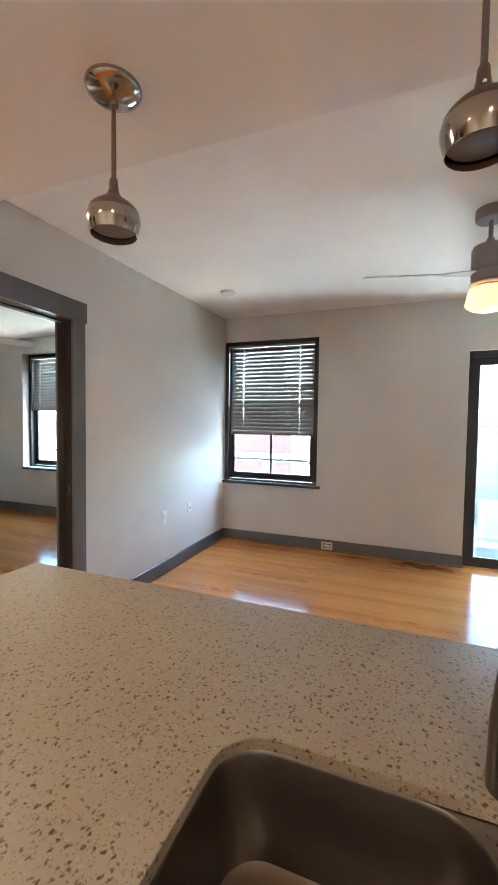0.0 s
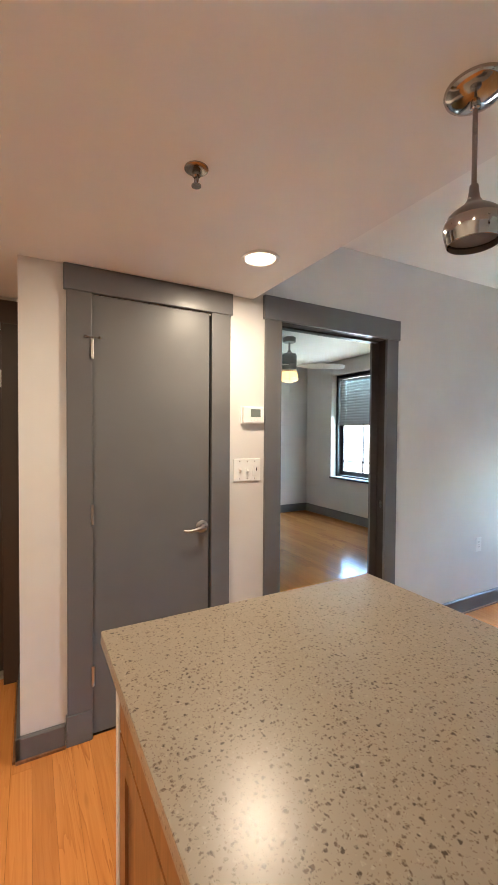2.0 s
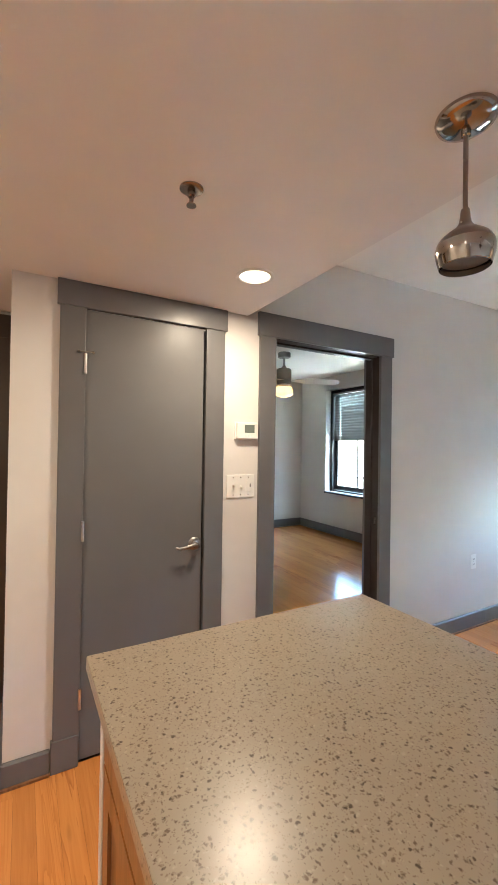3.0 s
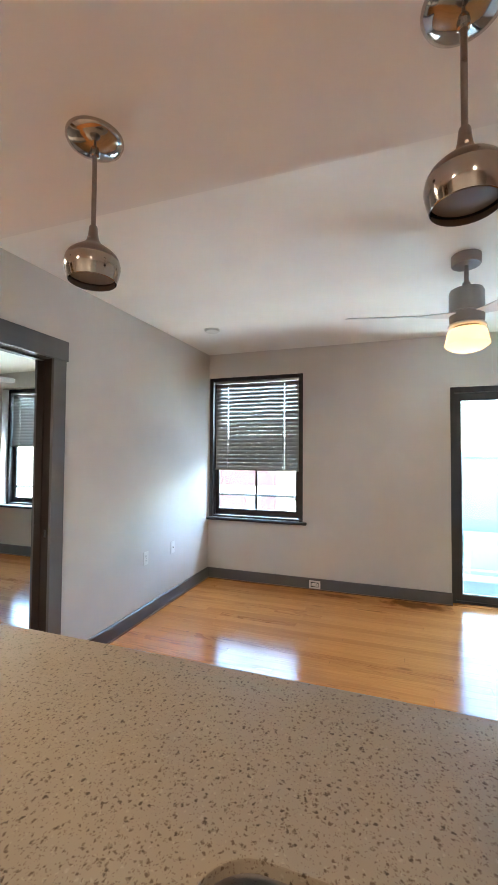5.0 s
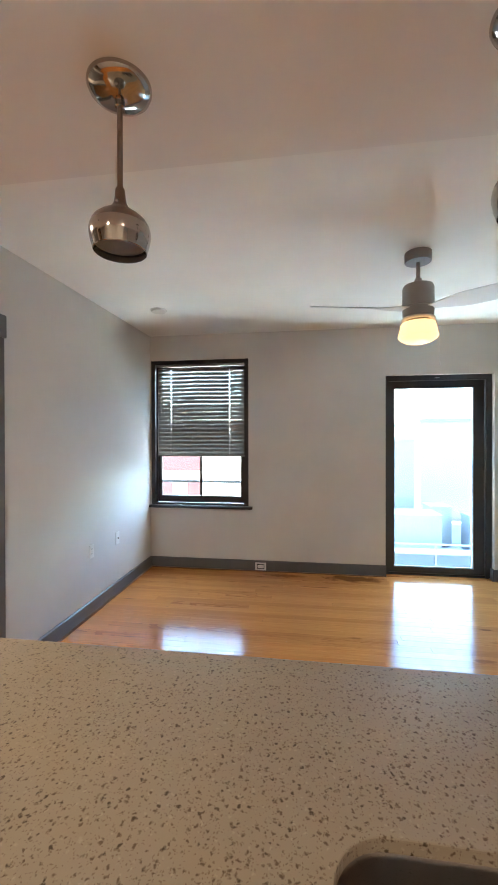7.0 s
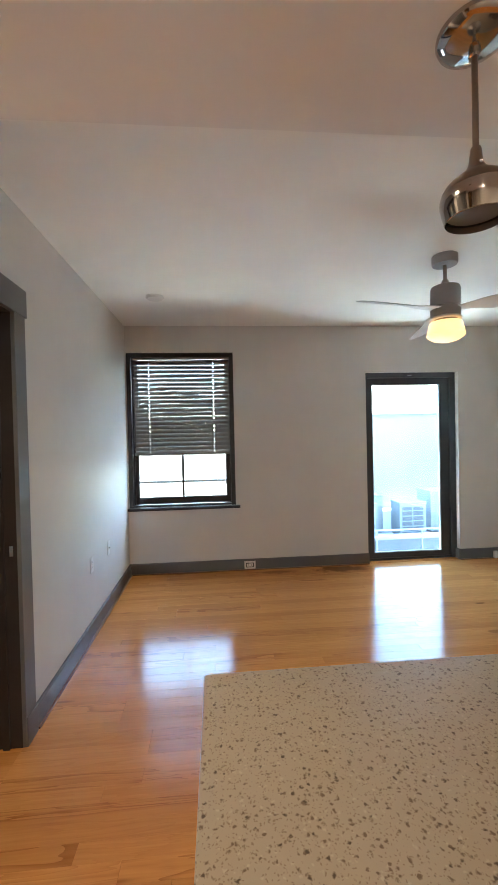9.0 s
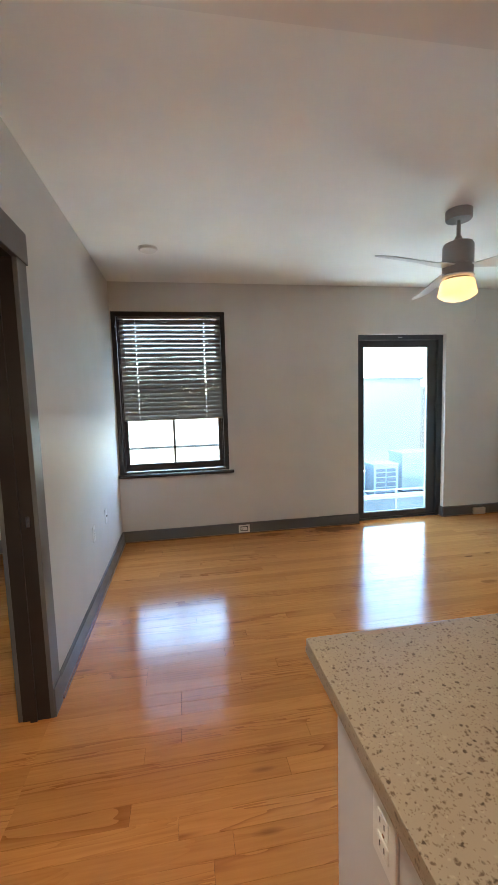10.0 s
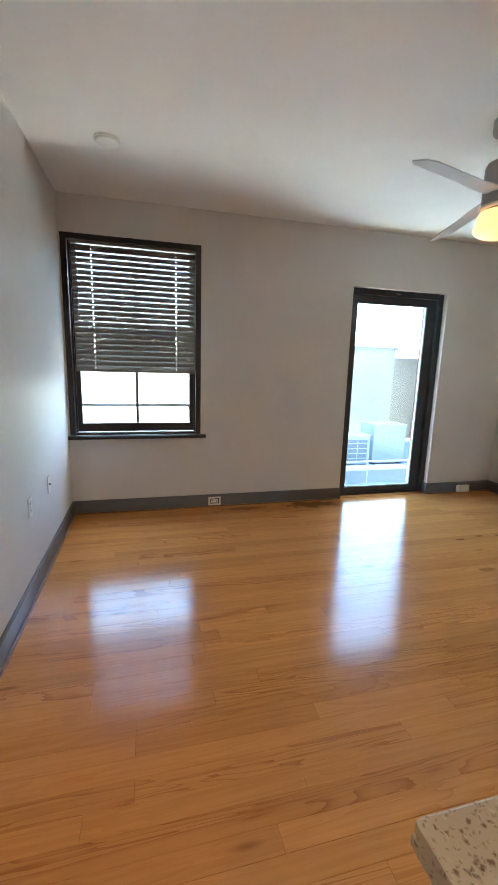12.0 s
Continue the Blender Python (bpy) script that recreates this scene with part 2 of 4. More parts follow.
def glowing(name, colour, strength):
    m = Nodes(name, (0.8, 0.78, 0.72), 0.4)
    m.bsdf.inputs["Emission Color"].default_value = (*colour, 1)
    m.bsdf.inputs["Emission Strength"].default_value = strength
    return m.mat


CAN_LENS = glowing("lit_can_lens", (1.0, 0.80, 0.55), CAN_GLOW)
SHADE_GLASS = glowing("lit_frosted_glass", (1.0, 0.56, 0.20), SHADE_GLOW)


def tiled(name, colour, joint, size, rough, upright=False):
    m = Nodes(name, colour, rough)
    b = m.add("ShaderNodeTexBrick", Scale=1.0, Mortar_Size=0.004, Brick_Width=size[0], Row_Height=size[1])
    b.inputs["Color1"].default_value = (*colour, 1)
    b.inputs["Color2"].default_value = (*shade(colour, 0.9), 1)
    b.inputs["Mortar"].default_value = (*joint, 1)
    coords = m.add("ShaderNodeTexCoord")
    mapping = m.add("ShaderNodeMapping", Rotation=(radians(90) if upright else 0.0, 0.0, 0.0))
    m.link(coords.outputs["Object"], mapping.inputs["Vector"])
    m.link(mapping.outputs[0], b.inputs["Vector"])
    m.colour(b.outputs["Color"])
    m.bump(b.outputs["Fac"], -0.3, 0.002)
    return m.mat


RED_BRICK = tiled("red_brick", (0.075, 0.027, 0.023), (0.085, 0.05, 0.045), (0.22, 0.075), 0.9, True)
FLOOR_TILE = tiled("beige_floor_tile", (0.46, 0.38, 0.28), (0.34, 0.28, 0.2), (0.3, 0.3), 0.35)
BATH_WALL = painted("tan_glossy_bath_surround", (0.31, 0.215, 0.125), 0.16, 150, 0.02)


# ---- mesh helpers ----
def box(bm, x0, x1, y0, y1, z0, z1):
    v = [bm.verts.new(p) for p in ((x0, y0, z0), (x1, y0, z0), (x1, y1, z0), (x0, y1, z0), (x0, y0, z1), (x1, y0, z1), (x1, y1, z1), (x0, y1, z1))]
    return [bm.faces.new([v[i] for i in f]) for f in ((3, 2, 1, 0), (4, 5, 6, 7), (0, 1, 5, 4), (1, 2, 6, 5), (2, 3, 7, 6), (3, 0, 4, 7))]


def soft_box(x0, x1, y0, y1, z0, z1, r=0.003, segments=2):
    bm = bmesh.new()
    box(bm, x0, x1, y0, y1, z0, z1)
    bmesh.ops.bevel(bm, geom=bm.edges[:], offset=r, segments=segments, profile=0.6, affect="EDGES")
    return bm


def boxes(*rows):
    bm = bmesh.new()
    for row in rows:
        box(bm, *row)
    return bm


def rounded_off(bm):
    for f in bm.faces:
        f.smooth = True
    return bm


def turned(profile, steps=40, caps=True):
    """A body of revolution about z from (radius, z) pairs, top to bottom or bottom to top."""
    bm = bmesh.new()
    rings = []
    for r, z in profile:
        if r < 1e-5:
            rings.append([bm.verts.new((0, 0, z))])
        else:
            rings.append([bm.verts.new((r * math.cos(2 * math.pi * i / steps), r * math.sin(2 * math.pi * i / steps), z)) for i in range(steps)])
    for a, b in zip(rings, rings[1:]):
        for i in range(steps):
            j = (i + 1) % steps
            if len(a) == 1 and len(b) == 1:
                continue
            if len(a) == 1:
                bm.faces.new((a[0], b[i], b[j]))
            elif len(b) == 1:
                bm.faces.new((a[i], a[j], b[0]))
            else:
                bm.faces.new((a[i], a[j], b[j], b[i]))
    if caps:
        for ring in (rings[0], rings[-1]):
            if len(ring) > 1:
                bm.faces.new(ring)
    bmesh.ops.recalc_face_normals(bm, faces=bm.faces[:])
    return rounded_off(bm)


def tube(points, radii, steps=16, closed_ends=True):
    """A pipe along points, with a radius at each."""
    bm = bmesh.new()
    pts = [Vector(p) for p in points]
    rings, side = [], None
    for i, p in enumerate(pts):
        ahead = (pts[min(i + 1, len(pts) - 1)] - pts[max(i - 1, 0)]).normalized()
        if side is None:
            side = ahead.orthogonal().normalized()
        side = (side - ahead * side.dot(ahead)).normalized()
        up = ahead.cross(side)
        r = radii[i] if isinstance(radii, (list, tuple)) else radii
        rings.append([bm.verts.new(p + r * (math.cos(2 * math.pi * k / steps) * side + math.sin(2 * math.pi * k / steps) * up)) for k in range(steps)])
    for a, b in zip(rings, rings[1:]):
        for k in range(steps):
            bm.faces.new((a[k], a[(k + 1) % steps], b[(k + 1) % steps], b[k]))
    if closed_ends:
        bm.faces.new(rings[0]), bm.faces.new(rings[-1])
    bmesh.ops.recalc_face_normals(bm, faces=bm.faces[:])
    return rounded_off(bm)


def moved(bm, m):
    bm.transform(m)
    return bm


def mesh_from(name, bm, material, smooth=True):
    me = bpy.data.meshes.new(name)
    curved = any(f.smooth for f in bm.faces)
    bm.to_mesh(me)
    bm.free()
    me.materials.append(material)
    if smooth and curved:
        me.set_sharp_from_angle(angle=radians(35))
    return me


def part(name, bm, material, parent, label="", smooth=True):
    ob = new(name, mesh_from(name, bm, material, smooth))
    ob.parent = parent
    return tagged(ob, label)


def thing(name, label, category, place=(0, 0, 0), group="", kind="", turn=0):
    ob = new(name)
    ob.empty_display_size = 0.1
    ob.matrix_world = pose(*place, 0, 0, turn)
    return tagged(ob, label, category, group, kind)


def structure(name, bm, material, label, category="wall"):
    return tagged(new(name, mesh_from(name, bm, material, False)), label, category, "", "structure")


# ---- plan ----
H = 2.66            # living room ceiling
HK = 2.168          # kitchen ceiling
EAST = 4.55
SOUTH = -6.0
SOFFIT = -3.43
T = 0.12            # inner walls
NOOK = -4.567       # outer corner beside the closet
BATH = -0.65        # wall with the bathroom doorway
BW, BN, BH = -4.05, -0.02, 2.64   # bedroom west wall, north wall, ceiling
WIN = (0.012, 1.149, 0.717, 2.373)
DOOR = (2.628, 3.707, 2.147)
BWIN = (-3.36, -2.25, 0.70, 2.41)
DWAY = (-3.252, -2.392, 2.068)
CLOSET = (-4.278, -3.680, 2.042)
BDOOR = (-5.49, -4.657, 2.02)


def overhead(y):
    """The living room ceiling falls slightly towards the kitchen."""
    return H + 0.020 * y


# ---- walls, ceilings ----
structure("wall_north", boxes((-T, WIN[0], 0, 0.25, -0.2, H), (WIN[0], WIN[1], 0, 0.25, -0.2, WIN[2]), (WIN[0], WIN[1], 0, 0.25, WIN[3], H),
                              (WIN[1], DOOR[0], 0, 0.25, -0.2, H), (DOOR[0], DOOR[1], 0, 0.25, DOOR[2], H), (DOOR[0], DOOR[1], 0, 0.25, -0.2, -0.016),
                              (DOOR[1], EAST + 0.15, 0, 0.25, -0.2, H)), WALL, "greige painted wall with a window and a glass door")
structure("wall_west", boxes((-T, 0, DWAY[1], 0, -0.02, H), (-T, 0, DWAY[0], DWAY[1], DWAY[2], H), (-T, 0, CLOSET[1], DWAY[0], -0.02, H),
                             (-T, 0, CLOSET[0], CLOSET[1], CLOSET[2], H), (-T, 0, NOOK, CLOSET[0], -0.02, H),
                             (BATH - T, -T, NOOK, NOOK + 0.1, -0.02, H), (BATH - T, -T, CLOSET[1] + 0.1, CLOSET[1] + 0.2, -0.02, H),
                             (BATH - T, BATH - 0.02, NOOK + 0.1, CLOSET[1] + 0.1, -0.02, H)), WALL, "greige painted wall with a doorway and a closet door")
structure("wall_east", boxes((EAST, EAST + 0.15, SOUTH, 0, -0.2, H)), WALL, "plain greige painted wall")
structure("wall_south", boxes((BATH, EAST + 0.15, SOUTH - 0.15, SOUTH, -0.2, H)), WALL, "plain greige painted wall")
sag = boxes((-0.001, EAST, SOFFIT, 0.25, H, H + 0.1))
for v in sag.verts:
    if v.co.z < H + 0.05:
        v.co.z = overhead(v.co.y)
structure("ceiling_living", sag, CEILING, "white painted ceiling", "ceiling")
structure("ceiling_kitchen", boxes((-0.001, EAST, SOUTH, SOFFIT, HK, H + 0.1), (BATH, -0.001, SOUTH, NOOK, HK, H + 0.1)), DIMMED_CEILING,
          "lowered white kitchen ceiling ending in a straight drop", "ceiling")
structure("roof", boxes((-4.4, EAST + 0.3, SOUTH - 0.3, 0.3, H + 0.12, H + 0.35)), ROOFING, "flat grey roof over the flat", "roof")

# bedroom
structure("wall_bedroom_north", boxes((BW - T, BWIN[0], BN, 0.25, -0.2, H), (BWIN[0], BWIN[1], BN, 0.25, -0.2, BWIN[2]), (BWIN[0], BWIN[1], BN, 0.1, BWIN[3], H),
                                      (BWIN[1], -T, BN, 0.25, -0.2, H)), WALL, "greige painted bedroom wall with a deep window")
structure("wall_bedroom_west", boxes((BW - T, BW, -4.2, BN, -0.2, H)), WALL, "plain greige painted bedroom wall")
structure("wall_bedroom_south", boxes((BW - T, BATH - T, -4.2, -4.08, -0.2, H)), WALL, "plain greige painted bedroom wall")
structure("ceiling_bedroom", boxes((BW - T, -T, -4.08, 0.25, BH, H + 0.1)), CEILING, "white painted bedroom ceiling", "ceiling")

# bathroom
structure("wall_bathroom_east", boxes((BATH - T, BATH, BDOOR[1], NOOK, -0.02, H), (BATH - T, BATH, BDOOR[0], BDOOR[1], BDOOR[2], H),
                                      (BATH - T, BATH, -6.4, BDOOR[0], -0.02, H)), WALL, "greige painted wall with the bathroom doorway")
structure("wall_bathroom", boxes((-3.95, -3.80, -6.4, -4.4, -0.02, 2.4), (-3.80, BATH - T, -4.52, -4.40, -0.02, 2.4), (-3.80, BATH - T, -6.4, -6.28, -0.02, 2.4)),
          BATH_WALL, "brownish bathroom wall surround")
structure("ceiling_bathroom", boxes((-3.95, BATH - T, -6.4, -4.4, 2.4, 2.5)), CEILING, "white bathroom ceiling", "ceiling")
structure("floor_bathroom", boxes((-3.80, BATH - 0.06, -6.28, -4.52, -0.05, 0.0)), FLOOR_TILE, "beige square tile bathroom floor", "floor")
structure("wall_nook_south", boxes((BATH, -0.001, -5.98, -5.86, -0.02, HK)), WALL, "plain greige painted wall")


# ---- trim ----
def run_of_base(name, place, length, turn, height=0.118, label="dark grey painted baseboard"):
    """A baseboard along local x, its back on y = 0, its face towards -y, with an eased top edge."""
    bm = bmesh.new()
    profile = ((0, 0), (-0.018, 0), (-0.018, height - 0.007), (-0.012, height), (0, height))
    ends = [[bm.verts.new((x, y, z)) for y, z in profile] for x in (0, length)]
    for i in range(5):
        j = (i + 1) % 5
        bm.faces.new((ends[0][i], ends[0][j], ends[1][j], ends[1][i]))
    bm.faces.new(ends[0]), bm.faces.new(ends[1])
    bmesh.ops.recalc_face_normals(bm, faces=bm.faces[:])
    ob = structure(name, bm, TRIM, label, "baseboard")
    ob.matrix_world = pose(*place, 0, 0, turn)
    part("shoe_moulding", boxes((0, length, -0.030, -0.0185, 0.0005, 0.011)), CABINET_WOOD, ob, "thin stained wood shoe strip")
    return ob


run_of_base("baseboard_north_1", (0.0, 0, 0), DOOR[0] + 0.004, 0)
run_of_base("baseboard_north_2", (DOOR[1] - 0.004, 0, 0), EAST - DOOR[1] + 0.004, 0)
run_of_base("baseboard_return", (DOOR[1], 0.058, 0), 0.072, -90)
run_of_base("baseboard_west_1", (0, DWAY[1] + 0.118, 0), -DWAY[1] - 0.118 - 0.018, 90)
run_of_base("baseboard_west_2", (0, NOOK - 0.018, 0), CLOSET[0] - 0.112 - NOOK + 0.018, 90, 0.105)
run_of_base("baseboard_nook", (BATH, NOOK, 0), -BATH + 0.018, 0, 0.105)
run_of_base("baseboard_east", (EAST, -0.018, 0), 5.96, -90)
run_of_base("baseboard_bedroom_north", (BW, BN, 0), -BW - T, 0, 0.14)
run_of_base("baseboard_bedroom_west", (BW, -4.08, 0), 4.08 + BN - 0.018, 90, 0.14)


def casing(name, y0, y1, top, head_top, x=0.0, wide=0.103, ear=0.012, label="", depth=T, stops=True, both=True, lined=None, paint=None):
    """A flat cased opening in a wall that faces +x: two legs, a taller head with ears, and the jamb lining."""
    ob = thing(name, label, "door casing", (x, 0, 0), "", "structure")
    part("casing_leg", soft_box(0, 0.020, y0 - wide, y0 + 0.004, 0.001, top, 0.003), paint or TRIM, ob)
    part("casing_leg", soft_box(0, 0.020, y1 - 0.004, y1 + wide, 0.001, top, 0.003), paint or TRIM, ob)
    part("casing_head", soft_box(0, 0.026, y0 - wide - ear, y1 + wide + ear, top - 0.002, head_top, 0.004), paint or TRIM, ob)
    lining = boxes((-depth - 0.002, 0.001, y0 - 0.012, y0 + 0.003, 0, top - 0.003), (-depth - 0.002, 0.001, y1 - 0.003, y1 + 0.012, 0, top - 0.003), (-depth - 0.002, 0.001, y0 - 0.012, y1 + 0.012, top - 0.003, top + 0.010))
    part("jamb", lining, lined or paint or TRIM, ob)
    if stops:
        part("door_stop", boxes((-0.085, -0.055, y0 + 0.0035, y0 + 0.014, 0, top - 0.004), (-0.085, -0.055, y1 - 0.014, y1 - 0.0035, 0, top - 0.004),
                                (-0.085, -0.055, y0 + 0.014, y1 - 0.014, top - 0.014, top - 0.0035)), lined or paint or TRIM, ob)
    if both:
        part("casing_leg", soft_box(-depth - 0.02, -depth, y0 - wide, y0 + 0.004, 0.001, top, 0.003), paint or TRIM, ob)
        part("casing_leg", soft_box(-depth - 0.02, -depth, y1 - 0.004, y1 + wide, 0.001, top, 0.003), paint or TRIM, ob)
        part("casing_head", soft_box(-depth - 0.026, -depth, y0 - wide - ear, y1 + wide + ear, top - 0.002, head_top, 0.004), paint or TRIM, ob)
    return ob


doorway = casing("door_1", DWAY[0], DWAY[1], DWAY[2], 2.20, label="dark grey cased doorway into the bedroom", lined=SHADED_JAMB)
part("plinth_block", soft_box(0, 0.026, DWAY[1] - 0.002, DWAY[1] + 0.108, 0.0, 0.14, 0.004), TRIM, doorway)
part("strike_plate", soft_box(-0.034, -0.016, DWAY[1] - 0.005, DWAY[1] - 0.0025, 0.915, 0.965, 0.001), BRUSHED, doorway, "small steel strike plate")
closet_case = casing("door_2", CLOSET[0], CLOSET[1], CLOSET[2] + 0.012, 2.166, label="dark grey casing round the closet door", both=False)
part("plinth_block", soft_box(0, 0.026, CLOSET[0] - 0.11, CLOSET[0] + 0.002, 0.0, 0.14, 0.004), TRIM, closet_case)
bath_case = casing("door_3", BDOOR[0], BDOOR[1], BDOOR[2], 2.145, BATH, 0.087, 0.0, "cased bathroom doorway, coloured dark brown for its warm shade", stops=False, paint=SHADED_TRIM)


def bathroom_door():
    """A flat door standing open into the bathroom, seen nearly edge on; its hinged edge is the origin."""
    ob = thing("bathroom_door", "dark brown flat bathroom door, standing open", "door", (BATH - T - 0.004, BDOOR[1] - 0.006, 0), turn=1.5)
    part("leaf", soft_box(-0.735, 0.0, -0.040, 0.0, 0.012, BDOOR[2] - 0.008, 0.003), SHADED_TRIM, ob)
    part("hinge", soft_box(-0.001, 0.003, -0.034, -0.004, 1.68, 1.78, 0.001), HINGE, ob, "bright steel hinge leaf")
    rose = part("rosette", moved(turned([(0, 0), (0.030, 0), (0.030, 0.006), (0.012, 0.012), (0.011, 0.035), (0, 0.035)], 24), pose(-0.67, -0.040, 0.90, 90, 0, 0)), SATIN, ob)
    part("knob", moved(turned([(0.011, 0.033), (0.022, 0.040), (0.027, 0.052), (0.022, 0.064), (0, 0.068)], 24, False), pose(-0.67, -0.040, 0.90, 90, 0, 0)), SATIN, rose)


bathroom_door()


def closet_door():
    ob = thing("closet_door", "flat dark grey painted closet door, closed", "door", (0, 0, 0))
    leaf = part("leaf", soft_box(-0.040, 0.004, CLOSET[0] + 0.004, CLOSET[1] - 0.013, 0.012, CLOSET[2] + 0.007, 0.003), DOOR_PAINT, ob)
    for z in (0.295, 1.045, 1.80):
        hinge = part("hinge", moved(turned([(0.0, -0.045), (0.0065, -0.045), (0.0065, 0.045), (0.0, 0.045)], 12), pose(0.022, CLOSET[0] + 0.004, z)), HINGE, ob, "steel butt hinge")
        part("hinge_leaf", soft_box(0.004, 0.020, CLOSET[0] + 0.0045, CLOSET[0] + 0.0075, z - 0.042, z + 0.042, 0.001), HINGE, hinge)
    stop = part("hinge_pin_stop", tube([(0.026, CLOSET[0] - 0.024, 1.852), (0.028, CLOSET[0], 1.853), (0.022, CLOSET[0] + 0.036, 1.852)], 0.003, 8), SATIN, ob, "hinge pin door stop")
    for y in (-0.024, 0.036):
        part("bumper", moved(turned([(0, -0.005), (0.006, -0.005), (0.0065, 0.003), (0, 0.005)], 12), pose(0.024, CLOSET[0] + y, 1.852, 0, 90, 0)), BRUSHED, stop)
    knob = part("rosette", moved(turned([(0.0, 0.0), (0.033, 0.0), (0.033, 0.006), (0.028, 0.011), (0.014, 0.014), (0.011, 0.045), (0, 0.045)], 32),
                                 pose(0.004, -3.732, 0.930, 0, 90, 0)), SATIN, ob, "satin nickel lever handle")
    part("lever", tube([(0.045, -3.732, 0.930), (0.050, -3.755, 0.931), (0.050, -3.79, 0.924), (0.046, -3.825, 0.920), (0.040, -3.842, 0.926)],
                       [0.010, 0.010, 0.008, 0.007, 0.005], 12), SATIN, knob)


closet_door()


# ---- windows ----
def sash_window(name, w, y, label, reveal=0.0):
    """A black double-hung window. w: x0, x1, z0, z1; y: the face of its frame."""
    x0, x1, z0, z1 = w
    ob = thing(name, label, "window", (0, 0, 0), "", "structure")
    f = 0.045
    rim = part("window_frame", boxes((x0, x0 + f, y, y + 0.12, z0, z1), (x1 - f, x1, y, y + 0.12, z0, z1), (x0 + f, x1 - f, y, y + 0.12, z1 - f, z1),
                                     (x0 + f, x1 - f, y + 0.02, y + 0.12, z0, z0 + 0.02)), BLACK, ob)
    part("parting_bead", boxes((x0 + f, x0 + f + 0.014, y + 0.055, y + 0.07, z0 + 0.02, z1 - f), (x1 - f - 0.014, x1 - f, y + 0.055, y + 0.07, z0 + 0.02, z1 - f)), BLACK, rim)
    mid = z0 + (z1 - z0) * 0.545
    a, b = x0 + f + 0.002, x1 - f - 0.002
    for nm, lo, hi, yy, low_rail in (("lower_sash", z0 + 0.024, mid + 0.02, y + 0.072, 0.075), ("upper_sash", mid - 0.02, z1 - f - 0.002, y + 0.10, 0.045)):
        s = part(nm, boxes((a, a + 0.05, yy, yy + 0.028, lo, hi), (b - 0.05, b, yy, yy + 0.028, lo, hi), (a + 0.05, b - 0.05, yy, yy + 0.028, lo, lo + low_rail),
                           (a + 0.05, b - 0.05, yy, yy + 0.028, hi - 0.04, hi)), BLACK, ob)
        c = (a + b) / 2
        part("muntin", boxes((c - 0.011, c + 0.011, yy + 0.004, yy + 0.024, lo + low_rail, hi - 0.04)), BLACK, s)
        for p0, p1 in ((a + 0.05, c - 0.011), (c + 0.011, b - 0.05)):
            pane = part("pane", boxes((p0, p1, yy + 0.012, yy + 0.016, lo + low_rail, hi - 0.04)), GLASS, s)
            pane.visible_shadow = False
        if nm == "lower_sash":
            for xx in (a + 0.20, b - 0.22):
                part("sash_lift", soft_box(xx, xx + 0.06, yy - 0.010, yy, lo + 0.064, lo + 0.079, 0.002), BLACK, s)
            part("sash_lock", soft_box(b - 0.062, b - 0.048, yy - 0.012, yy, lo + 0.20, lo + 0.24, 0.003), SATIN, s)
    part("storm_rail", boxes((a, b, y + 0.135, y + 0.15, z0 + 0.245, z0 + 0.27)), GALVANISED, ob, "pale storm window cross bar")
    part("window_sill", soft_box(x0 - 0.012 + reveal, x1 + 0.046 - reveal, y - (0.05 if not reveal else 0.14), y + 0.019, z0 - 0.030, z0 - 0.001, 0.005), BLACK, ob, "black painted sill board")
    return ob


sash_window("window_1", WIN, 0.002, "black double-hung window with the sash shut")
sash_window("window_2", BWIN, BN + 0.11, "black double-hung bedroom window in a deep reveal", 0.012)


